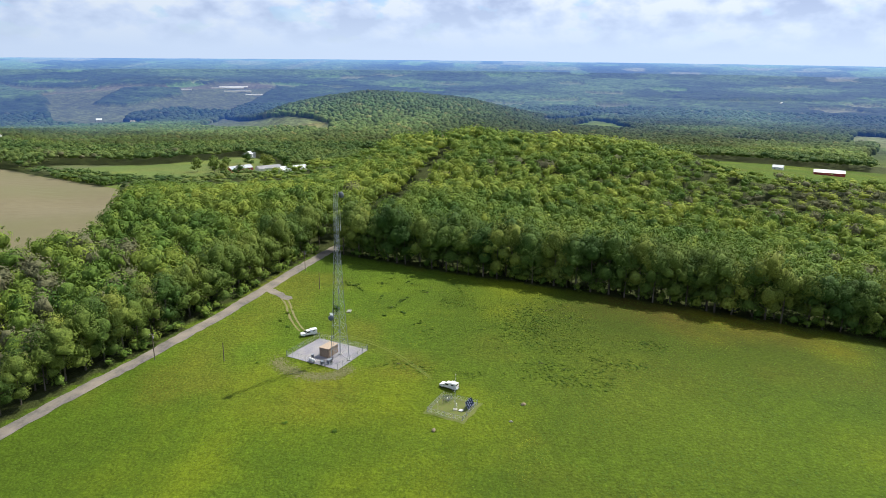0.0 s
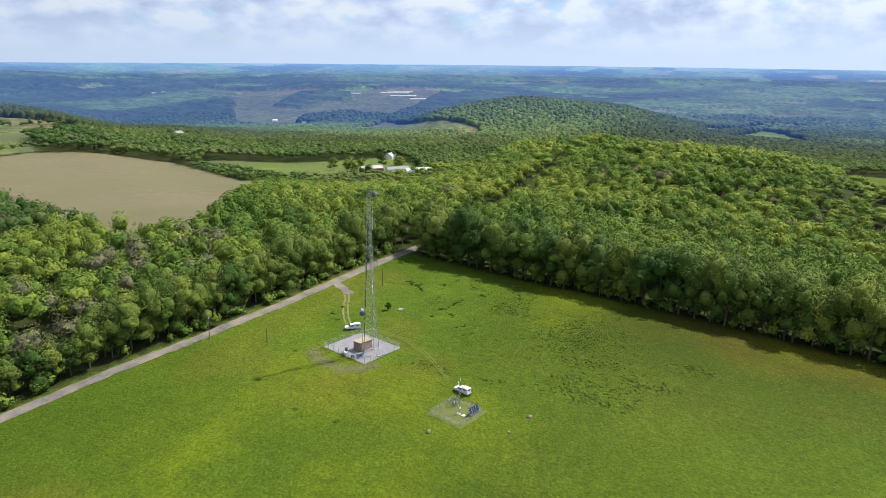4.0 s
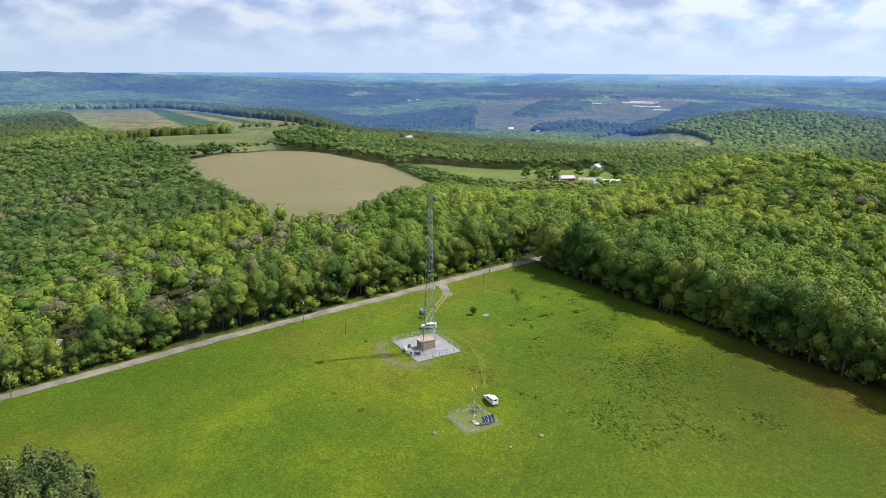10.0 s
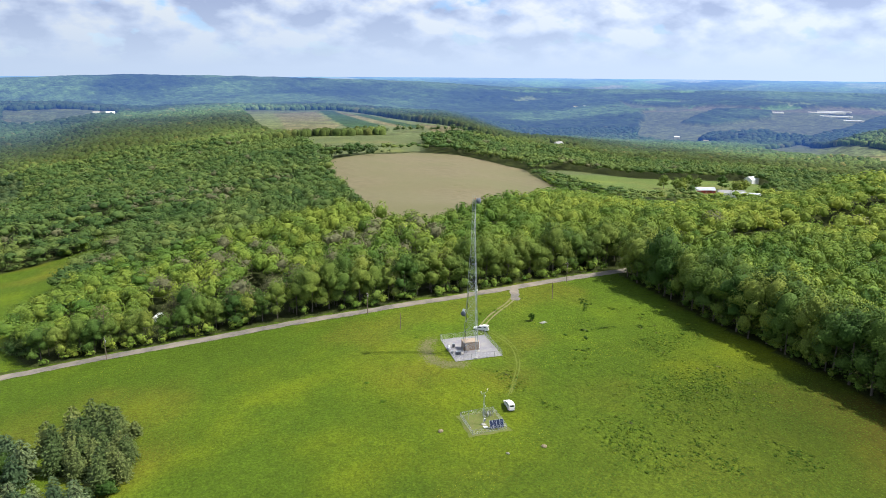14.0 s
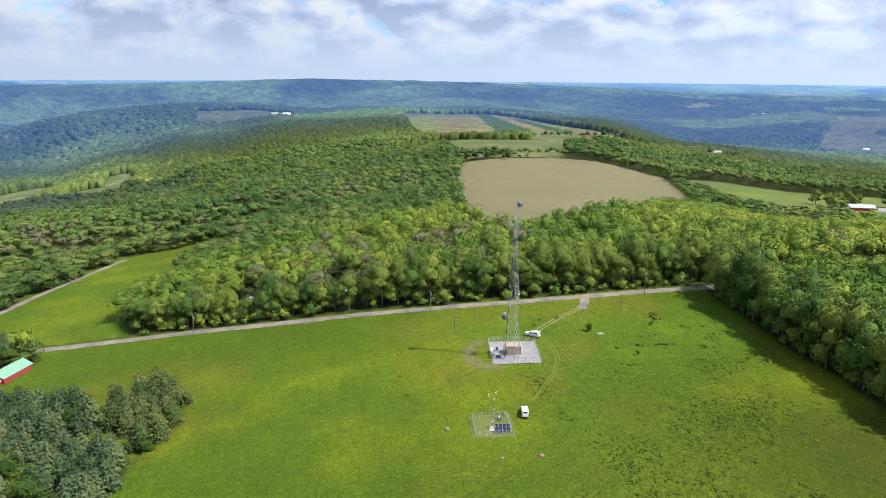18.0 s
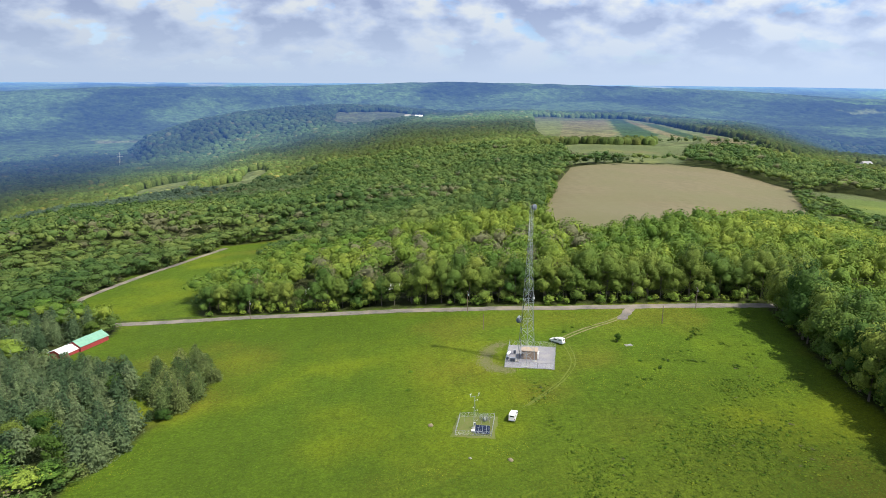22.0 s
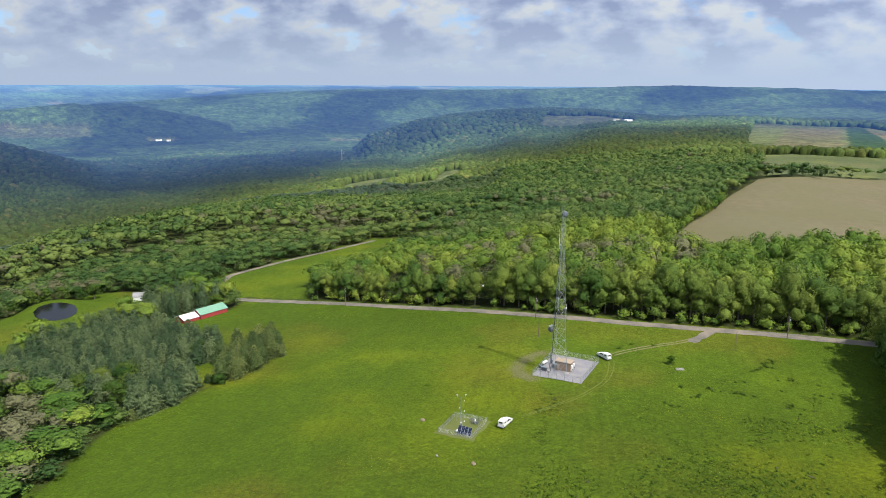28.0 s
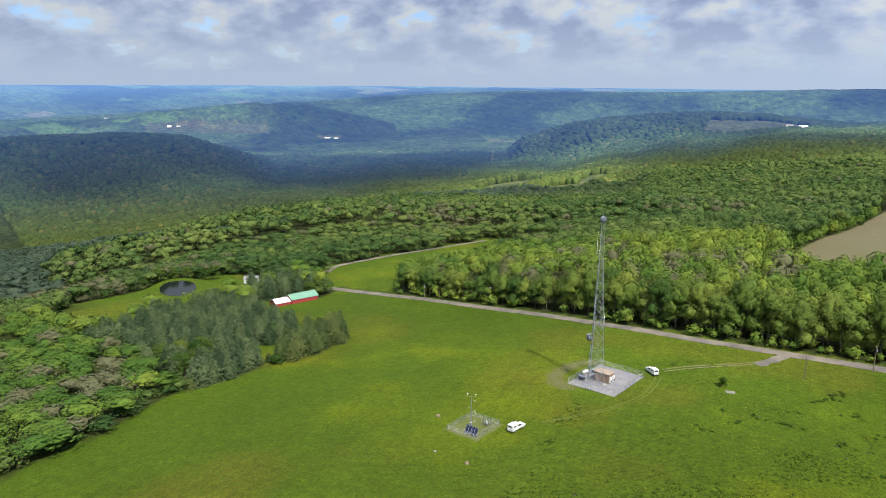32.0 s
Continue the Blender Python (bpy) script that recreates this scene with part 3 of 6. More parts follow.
EAST_FIELDS = (  # kind of cover, outline; a wood stands within the second
    (1, ((1343, 894), (1240, 720), (1175, 617), (1127, 491), (1224, 525), (1266, 584), (1330, 690), (1560, 900), (1760, 1075), (1500, 1000))),
    (5, ((1485, 1446), (1494, 1337), (1574, 1272), (1689, 1349), (1837, 1259), (1818, 1130), (1828, 1093), (2048, 1144), (2582, 1309), (2778, 1419), (2605, 1548), (2278, 1540), (2294, 1785), (2140, 1907), (1937, 1876), (1843, 1753))),
    (0, ((1830, 1573), (2151, 1693), (2200, 1490), (2090, 1415), (1836, 1462))),
    (2, ((1937, 1876), (2140, 1907), (2294, 1785), (2278, 1540), (2605, 1548), (2778, 1419), (2640, 1335), (2220, 1500), (2200, 1700), (2080, 1800))),
)
FARM_FIELDS = (
    (5, ((2465, 2536), (2303, 2194), (2265, 1915), (2095, 1818), (2016, 1987))),
    (1, ((1440, 70), (1822, 15), (1702, -48), (1430, -95))), (1, ((2646, -296), (2909, -714), (2738, -828), (2520, -554))),
    (5, ((1570, -553), (1570, -624), (1280, -560), (1290, -470))), (5, ((2437, 25), (2494, -99), (2260, -86), (2200, 0))), (5, ((1734, 146), (2021, 30), (1895, 9), (1538, 120))),
)
HAMLETS = (  # x, y, turn, length of distant farmsteads and houses
    (1556, 1238, 130, 26), (1590, 1262, 120, 18), (1588, 1368, 130, 22), (1278, -275, 170, 18), (1250, -300, 160, 22), (1228, -322, 175, 16),
    (2630, -624, 165, 30), (-2886, 2200, 40, 28), (-2862, 2244, 30, 34), (-2820, 2262, 50, 24), (-2176, 1968, 40, 24), (-2150, 1991, 30, 20),
    (-1607, 2243, 35, 30), (-1580, 2265, 30, 22), (96, 1902, 5, 30), (64, 1906, 8, 24), (2128, 2240, 130, 30), (2164, 2512, 125, 26), (2190, 2480, 130, 20),
)


CLEARINGS = ((715, 852, 34), (742, 884, 26), (722, 748, 24), (640, 400, 30), (604, 372, 26))
YOUNG = ((330, 185), (300, 300), (330, 430), (400, 520), (500, 480), (590, 400), (610, 300), (540, 210), (440, 150))


def young(x, y):
    """Share of full height, less over the young wood round the farm."""
    east = inside(((320, -270), (325, -95), (460, -70), (620, -90), (620, -110), (440, -270)), x, y)
    return np.where(inside(YOUNG, x, y) & (np.hypot(x, y) > 385), 0.52, np.where(east, 0.66, 1.0))


def pines_at(x, y):
    return inside(PINES, x, y) | inside(CLUMP, x, y)


def field_at(x, y):
    """0 wood, 1 pasture, 2 ploughland, for places far and near."""
    x, y = np.asarray(x, float), np.asarray(y, float)
    k = np.zeros(x.shape, int)
    main = (y < road_y(x) + 4.5) & (x < east_edge(y)) & (x > np.interp(y, WEST_Y, WEST_X)) & (y > -400)
    main &= ~pines_at(x, y)
    k[main] = 1
    for poly in (MEADOW, POND_MEADOW, YARD, PASTURE, LEYS, LANE):
        k[inside(poly, x, y)] = 1
    k[inside(SOIL, x, y)] = 2
    for kind, poly in NORTH_FIELDS + OUTLYING:
        k[inside(poly, x, y)] = kind
    for fx, fy, a, b, turn, kind in FAR_FIELDS:
        c, s = math.cos(radians(turn)), math.sin(radians(turn))
        u, w = (x - fx) * c + (y - fy) * s, -(x - fx) * s + (y - fy) * c
        k[(np.abs(u) < a) & (np.abs(w) < b)] = 1 + kind
    for kind, poly in EAST_FIELDS + FARM_FIELDS:
        k[inside(poly, x, y)] = kind
    for hx, hy, hr in CLEARINGS:
        k[(np.hypot(x - hx, y - hy) < hr) & (k == 0)] = 1
    for hx, hy, _, size in HAMLETS:
        k[(np.hypot(x - hx, y - hy) < 20 + 0.7 * size) & (k == 0)] = 1
    for (x0, y0), (x1, y1) in zip(ROAD3, ROAD3[1:]):
        f = np.clip(((x - x0) * (x1 - x0) + (y - y0) * (y1 - y0)) / ((x1 - x0) ** 2 + (y1 - y0) ** 2), 0, 1)
        k[np.hypot(x - x0 - f * (x1 - x0), y - y0 - f * (y1 - y0)) < 16] = 1
    for px, py in ROAD2:
        k[np.hypot(x - px, y - py) < 9] = 1
    return k


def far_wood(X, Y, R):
    """Distant woods in paler and darker patches, darkest along the western valley: cloud shade is put into the colour.
    """
    # broad patches stand in for cloud shade
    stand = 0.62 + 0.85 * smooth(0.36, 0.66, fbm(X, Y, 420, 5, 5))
    # cloud shade over the western valley, painted into its woods
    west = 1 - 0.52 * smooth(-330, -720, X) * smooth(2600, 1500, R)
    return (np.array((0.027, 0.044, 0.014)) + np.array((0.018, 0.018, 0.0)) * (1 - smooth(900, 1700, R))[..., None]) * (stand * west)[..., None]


def covers(X, Y, R, K):
    """Colour of the land by its cover, varied from place to place."""
    drift = fbm(X, Y, 60, 3)[..., None]
    lush = smooth(0.50, 0.85, fbm(X, Y, 40, 9))[..., None]
    dry = (smooth(0.55, 0.8, fbm(X + 900, Y, 45, 13)) + 0.7 * np.exp(-((X - 30) / 55) ** 2 - ((Y + 50) / 38) ** 2) * fbm(X, Y, 18, 15))[..., None]
    # pasture darker towards the south-east, a little lighter to the north
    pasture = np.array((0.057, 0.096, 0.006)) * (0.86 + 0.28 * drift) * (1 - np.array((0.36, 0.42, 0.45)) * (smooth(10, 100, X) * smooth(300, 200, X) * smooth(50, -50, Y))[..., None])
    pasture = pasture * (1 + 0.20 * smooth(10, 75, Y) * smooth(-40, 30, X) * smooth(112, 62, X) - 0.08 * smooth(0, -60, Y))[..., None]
    pasture = np.where(((np.hypot(X, Y) > 430) & (X > 330) & (Y > 150))[..., None], np.array((0.086, 0.122, 0.030)) * (0.8 + 0.4 * drift), pasture)
    pasture = np.where((((np.hypot(X, Y) > 600) & (Y > 500)))[..., None], np.array((0.088, 0.108, 0.045)) * (0.8 + 0.4 * drift), pasture)
    pasture = pasture + lush * np.array((0.040, 0.034, 0.0)) + dry * np.array((0.024, 0.0, 0.003))
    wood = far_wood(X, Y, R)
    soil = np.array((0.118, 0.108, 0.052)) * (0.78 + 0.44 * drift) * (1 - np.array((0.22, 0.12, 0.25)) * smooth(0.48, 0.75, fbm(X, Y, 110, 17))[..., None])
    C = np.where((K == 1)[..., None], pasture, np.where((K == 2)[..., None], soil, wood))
    C = np.where((K == 5)[..., None], np.array((0.092, 0.106, 0.037)) * (0.8 + 0.4 * drift), C)
    C = np.where((K == 3)[..., None], np.array((0.030, 0.060, 0.020)), np.where((K == 4)[..., None], np.array((0.12, 0.105, 0.05)), C))
    return np.where((R < EDGE)[..., None] & (K == 0)[..., None], np.array((0.035, 0.045, 0.012)), C)


EDGE = 1000.0
CROWNS = 2250.0  # trees stand singly as far as this


def patchwork(X, Y, R, K):
    """Distant farmland: woods broken by fields of several crops."""
    az = np.degrees(np.arctan2(X, Y))
    u = X / 210 + 0.8 * fbm(X, Y, 300, 41)
    v = Y / 150 + 0.8 * fbm(X, Y, 300, 43)
    h, c = lattice(np.floor(u), np.floor(v), 7), lattice(np.floor(u), np.floor(v), 19)
    open_land = np.interp(az, (-66, -45, -30, 12, 28, 60, 118), (0.05, 0.05, 0.02, 0.02, 0.07, 0.14, 0.16)) + 0.25 * smooth(4000, 4500, R)
    f = (h < open_land) & (fbm(X, Y, 420, 47) > 0.42) & (R > 2000)
    crop = np.where((c < 0.5)[..., None], np.array((0.055, 0.095, 0.022)), np.where((c < 0.8)[..., None], np.array((0.075, 0.092, 0.035)), np.array((0.092, 0.098, 0.048))))
    return f & (K == 0), crop


def plain_start(az):
    """Where the last hills end and the far plain begins."""
    return np.interp(az, (-60, -51, -43, -37, -30, -20, 15, 40, 110), (3600, 3720, 3950, 4050, 4230, 4450, 4450, 4200, 4200))


def canopy(x, y, cell, seed):
    """Crowns standing close together: height of the dome over a place, 0 to 1, and a number for the tree that it belongs to."""
    ci, cj = np.floor(x / cell), np.floor(y / cell)
    best, who = np.zeros(x.shape), np.zeros(x.shape)
    for di in (-1, 0, 1):
        for dj in (-1, 0, 1):
            a, b = ci + di, cj + dj
            px = (a + 0.5 + 0.8 * (lattice(a, b, seed) - 0.5)) * cell
            py = (b + 0.5 + 0.8 * (lattice(a, b, seed + 1) - 0.5)) * cell
            size = 0.55 + 0.3 * lattice(a, b, seed + 2)
            h = (0.55 + 0.9 * (size - 0.4)) * np.sqrt(np.maximum(1 - ((x - px) ** 2 + (y - py) ** 2) / (size * cell * 1.25) ** 2, 0))
            who = np.where(h > best, lattice(a, b, seed + 3), who)
            best = np.maximum(best, h)
    return best, who


def painted_haze(A, R):
    """Share of haze, painted as a blue glow, by distance."""
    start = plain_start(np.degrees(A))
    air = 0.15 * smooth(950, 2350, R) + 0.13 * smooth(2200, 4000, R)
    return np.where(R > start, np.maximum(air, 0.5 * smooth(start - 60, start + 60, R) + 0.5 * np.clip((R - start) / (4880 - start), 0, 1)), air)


def sheet(name, az, rs, mat, label, category, closed):
    A, R = np.meshgrid(az, rs)
    X, Y = R * np.sin(A), R * np.cos(A)
    Z = ground(X, Y)
    K = field_at(X, Y)
    C = covers(X, Y, R, K)
    f, crop = patchwork(X, Y, R, K)
    f &= R > EDGE
    C = np.where(f[..., None], crop, C)
    # far fields darkened to leave room for the painted haze glow
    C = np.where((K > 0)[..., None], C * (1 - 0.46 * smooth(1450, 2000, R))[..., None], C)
    K = np.where(f, 1, K)
    # distant woods stand up as a closed canopy
    rise = smooth(CROWNS - 10, CROWNS + 25, R)
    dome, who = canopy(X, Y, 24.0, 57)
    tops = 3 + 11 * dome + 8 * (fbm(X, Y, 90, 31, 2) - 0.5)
    # tint by tree, with the shade between crowns put into the colour
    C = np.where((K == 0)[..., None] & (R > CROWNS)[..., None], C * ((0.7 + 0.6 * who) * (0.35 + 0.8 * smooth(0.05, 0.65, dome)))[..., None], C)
    start = plain_start(np.degrees(A))
    tops = tops * (1 - 0.95 * smooth(start - 40, start + 120, R))
    Z = Z + np.where(K == 0, rise * tops, 0)
    n = len(az)
    wrap = n if closed else n - 1
    i, j = np.meshgrid(np.arange(len(rs) - 1), np.arange(wrap), indexing="ij")
    j2 = (j + 1) % n
    q = np.stack([i * n + j, i * n + j2, (i + 1) * n + j2, (i + 1) * n + j], -1).reshape(-1, 4)[:, ::-1]
    air = painted_haze(A, R)
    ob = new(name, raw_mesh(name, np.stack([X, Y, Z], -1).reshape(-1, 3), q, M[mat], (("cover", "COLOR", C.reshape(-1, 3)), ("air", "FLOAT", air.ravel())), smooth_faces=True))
    tagged(ob, label, category, "", "structure")


def land_sheet():
    """The ground from the meadow out to the horizon, finer where it is near; the far part is a backdrop of distance."""
    front, back = np.linspace(-70, 120, 476), np.linspace(126, 284, 30)
    rs = [0.02]
    while rs[-1] < EDGE:
        rs.append(rs[-1] + max(3.0, rs[-1] * 0.0125))
    rs[-1] = EDGE
    sheet("ground", np.radians(np.concatenate([front, back])), np.array(rs), "land", "open green hilltop meadow falling away into wooded country", "ground", True)
    rs = [EDGE]
    while rs[-1] < 4880:
        rs.append(rs[-1] * (1.0052 if rs[-1] < 2300 else 1.0068))
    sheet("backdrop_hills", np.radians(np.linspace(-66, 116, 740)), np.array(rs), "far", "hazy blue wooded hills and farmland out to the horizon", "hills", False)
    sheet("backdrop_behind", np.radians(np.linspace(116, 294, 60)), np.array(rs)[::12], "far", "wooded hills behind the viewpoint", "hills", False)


land_sheet()


def drape(name, poly, mat, label, category, cell=2.0, up=0.06, kind="structure", wobble=0.4):
    """A thin sheet with its own outline laid over the land."""
    bm = bmesh.new()
    n = len(poly)
    pts = []
    for i in range(n):
        a, b = Vector(poly[i]), Vector(poly[(i + 1) % n])
        m = max(1, int((b - a).length / (cell * 2)))
        for k in range(m):
            p = a.lerp(b, k / m)
            pts.append((p.x + random.uniform(-wobble, wobble), p.y + random.uniform(-wobble, wobble)))
    face = bm.faces.new([bm.verts.new((x, y, 0)) for x, y in pts])
    xs, ys = [p[0] for p in pts], [p[1] for p in pts]
    for axis, lo, hi in ((0, min(xs), max(xs)), (1, min(ys), max(ys))):
        v = lo + cell
        while v < hi:
            co, no = [0, 0, 0], [0, 0, 0]
            co[axis], no[axis] = v, 1
            bmesh.ops.bisect_plane(bm, geom=bm.verts[:] + bm.edges[:] + bm.faces[:], plane_co=co, plane_no=no)
            v += cell
    for v in bm.verts:
        v.co.z = gz(v.co.x, v.co.y) + up
    bmesh.ops.recalc_face_normals(bm, faces=bm.faces)
    for f in bm.faces:
        if f.normal.z < 0:
            f.normal_flip()
    me = bpy.data.meshes.new(name)
    bm.to_mesh(me)
    bm.free()
    me.materials.append(mat)
    return tagged(new(name, me), label, category, "", kind)


def ribbon(name, pts, width, mat, label, category, up=0.05, step=2.5, wob=0.25, crown=0.12):
    """A road or track that follows the land, with ragged edges and a low crown."""
    line = [Vector(p) for p in pts]
    path = []
    for a, b in zip(line, line[1:]):
        m = max(1, int((b - a).length / step))
        path += [a.lerp(b, k / m) for k in range(m)]
    path.append(line[-1])
    for _ in range(3):
        path = [path[0]] + [(path[i - 1] + path[i] * 2 + path[i + 1]) / 4 for i in range(1, len(path) - 1)] + [path[-1]]
    g = Geo()
    rows = []
    for i, p in enumerate(path):
        d = (path[min(i + 1, len(path) - 1)] - path[max(i - 1, 0)]).normalized()
        nrm = Vector((-d.y, d.x))
        w0, w1 = (width / 2 + random.uniform(-wob, wob) for _ in range(2))
        for o in (-w0, -w0 * 0.5, 0, w1 * 0.5, w1):
            q = p + nrm * o
            h = crown * (1 - (2 * o / width) ** 2)
            rows.append((q.x, q.y, gz(q.x, q.y) + up + max(h, 0)))
    fs = [(i * 5 + k, i * 5 + k + 5, i * 5 + k + 6, i * 5 + k + 1) for i in range(len(path) - 1) for k in range(4)]
    g.add(rows, [f[::-1] for f in fs])
    return tagged(new(name, g.mesh(name, mat, True)), label, category, "", "structure")


ribbon("road", list(zip(ROAD_X, ROAD_Y)), 5.4, M["road"], "pale gravel country road along the wood's edge", "road", 0.10, wob=0.35)
ribbon("road_west", ROAD2, 5.0, M["road"], "pale gravel road running downhill past a meadow", "road", 0.10, wob=0.3)
ribbon("road_east", ROAD3, 9.0, M["road"], "grey country road crossing the slope between trees", "road", 0.3, 8.0, wob=0.2)
drape("ploughed_field", SOIL, M["soil"], "bare brown ploughed field among the woods", "field", 14.0, 0.25, wobble=1.5)
ribbon("driveway", ((79, 98), (76, 93), (72.5, 88), (69.5, 84)), 3.6, M["road"], "gravel entrance off the country road", "driveway", 0.07, wob=0.8, crown=0.02)
for o in (-0.85, 0.85):
    ribbon("wheel_track", [(x - o * 0.55, y + o * 0.85) for x, y in ((72, 88), (67, 83.5), (60, 79.5), (51, 74), (44, 68.5), (41.5, 66))], 0.75, M["rut"], "worn pale wheel rut across the meadow", "track", 0.05, wob=0.15, crown=0)
    ribbon("wheel_track", [(x + o, y + o * 0.4) for x, y in ((41, 60), (41.2, 52), (39, 41), (32, 29), (22, 18), (16, 12))], 0.42, M["track"], "faint curved wheel rut in the grass", "track", 0.05, wob=0.2, crown=0)

# ---- vegetation ----
def ico(level):
    bm = bmesh.new()
    bmesh.ops.create_icosphere(bm, subdivisions=level, radius=1)
    bm.verts.index_update()
    v = np.array([p.co[:] for p in bm.verts])
    f = np.array([[q.index for q in t.verts] for t in bm.faces])
    bm.free()
    return v, f


ICO1, ICO2 = ico(1), ico(2)


def quads_at(rng, points, normals, size, spread=0.17):
    """Small bent leaf sprays, two triangles each, facing roughly outwards."""
    n = len(points)
    nr = normals + rng.normal(0, spread, (n, 3))
    nr /= np.linalg.norm(nr, axis=1, keepdims=True)
    h = rng.normal(0, 1, (n, 3))
    u = np.cross(nr, h)
    u /= np.linalg.norm(u, axis=1, keepdims=True)
    w = np.cross(nr, u)
    s = size * rng.uniform(0.6, 1.3, (n, 1))
    a = points + u * s * 0.5
    b = points - u * s * 0.5
    c = points + w * s * 0.62 - nr * s * 0.12
    d = points - w * s * 0.62 - nr * s * 0.12
    v = np.stack([a, c, b, d], 1).reshape(-1, 3)
    k = np.arange(n)[:, None] * 4
    f = np.concatenate([k + np.array([[0, 1, 2]]), k + np.array([[0, 2, 3]])], 0)
    return v, f


def lumps(rng, d):
    """Uneven radius over a crown: broad lobes and smaller tufts."""
    r = np.ones(len(d))
    for freq, amp in ((2.2, 0.16), (4.5, 0.12), (9.0, 0.07)):
        for _ in range(3):
            r += amp * np.sin(d @ rng.normal(0, freq, 3) + rng.uniform(0, 6.3)) * 0.75
    return r[:, None]


def crown_arrays(rng, width, height, base, clumps, per, size, core, point=0.0, inner=0.56):
    """A broadleaf crown about the origin: leafy clumps over a dark broken body. point: how pointed the top is."""
    cv, cf = core
    k = np.arange(clumps) + 0.5
    dz = 1 - 1.5 * k / clumps
    a = k * 2.39996 + rng.uniform(0, 6.3)
    d = np.stack([np.cos(a) * np.sqrt(1 - dz ** 2), np.sin(a) * np.sqrt(1 - dz ** 2), dz], 1) + rng.normal(0, 0.16, (clumps, 3))
    d /= np.linalg.norm(d, axis=1, keepdims=True)
    both = np.concatenate([cv, d])
    r = lumps(rng, both)
    z = (height - base) / 2
    e = np.array((width / 2, width / 2, z))
    mid = np.array((0, 0, base + z))
    shape = both * e
    taper = 1 - point * np.clip(both[:, 2:3], 0, 1) ** 1.5
    shape[:, :2] *= taper * (1 + 0.1 * (both[:, 2:3] < 0))
    p = shape * r
    n = len(cv)
    body = p[:n] * inner + mid
    rc = min(1.5 / math.sqrt(clumps), 0.55) * rng.uniform(0.75, 1.2, (clumps, 1))
    cen = p[n:] * (1 - 0.55 * rc)
    q = rng.normal(0, 1, (clumps * per, 3))
    q /= np.linalg.norm(q, axis=1, keepdims=True)
    who = np.repeat(np.arange(clumps), per)
    back = (q * d[who]).sum(1) < -0.25
    q[back] *= -1
    tips = cen[who] + q * rc[who] * e * rng.uniform(0.8, 1.05, (len(who), 1)) + mid
    out = q + 0.75 * d[who]
    out[:, 2] += 0.35
    out /= np.linalg.norm(out, axis=1, keepdims=True)
    v, f = quads_at(rng, tips, out, size)
    return np.concatenate([body, v]), np.concatenate([cf, f + n])


def trunk_geo(rng, height, r, limbs):
    g = Geo()
    lean = rng.uniform(-0.04, 0.04, 2) * height
    mid = (lean[0] * 0.4, lean[1] * 0.4, height * 0.45)
    top = (lean[0], lean[1], height * 0.92)
    g.tube((0, 0, -0.6), mid, r * 1.25, r * 0.8, 7)
    g.tube(mid, top, r * 0.8, r * 0.2, 6)
    for k in range(limbs):
        a = k * 2.4 + rng.uniform(-0.4, 0.4)
        z = height * rng.uniform(0.3, 0.62)
        f = z / height
        ln = height * rng.uniform(0.18, 0.3)
        s = (lean[0] * f, lean[1] * f, z)
        g.tube(s, (s[0] + math.cos(a) * ln, s[1] + math.sin(a) * ln, z + ln * 0.75), r * 0.4, r * 0.1, 5)
    return g


def tree_kind(seed, name, height, width, base, mat, label, category, group, clumps=26, per=20, size=0.75, limbs=5, inner=0.56):
    rng = np.random.default_rng(seed)
    ob = thing(name, Matrix(), label, category, group)
    part("trunk", trunk_geo(rng, height, height * 0.011 + 0.05, limbs), M["bark"], ob)
    V, F, n = [], [], 0
    # a domed main crown with smaller ones spreading below it
    for k in range(6):
        a = k * 2.4 + rng.uniform(-0.5, 0.5)
        if k == 0:
            w, lo, hi, off, s = width * 0.86, height * 0.46, height, 0.0, clumps
        else:
            hi = height * (0.84, 0.74, 0.66, 0.52, 0.42)[k - 1]
            w, lo, off, s = width * rng.uniform(0.5, 0.64), hi - height * 0.30, width * rng.uniform(0.24, 0.36), max(3, clumps // 3)
        v, f = crown_arrays(rng, w, hi, max(lo, base * 0.5), s, per, size, ICO2, 0.1, inner)
        V.append(v + np.array((off * math.cos(a), off * math.sin(a), 0)))
        F.append(f + n)
        n += len(v)
    cr = new("crown", raw_mesh("crown", np.concatenate(V), np.concatenate(F), mat, smooth_faces=True))
    cr.parent = ob
    return ob


def boughs_at(rng, p, out, length, width):
    """Narrow drooping sprays of needles, two triangles each, pointing away from the stem."""
    n = len(p)
    h = rng.normal(0, 1, (n, 3)) * 0.35 + np.array((0, 0, 1.0))
    side = np.cross(out, h)
    side /= np.linalg.norm(side, axis=1, keepdims=True)
    ln = length * rng.uniform(0.7, 1.3, (n, 1))
    wd = width * rng.uniform(0.7, 1.3, (n, 1))
    tip, root = p + out * ln * 0.5, p - out * ln * 0.5
    v = np.stack([root, p + side * wd * 0.5, tip, p - side * wd * 0.5], 1).reshape(-1, 3)
    k = np.arange(n)[:, None] * 4
    return v, np.concatenate([k + np.array([[0, 1, 2]]), k + np.array([[0, 2, 3]])], 0)


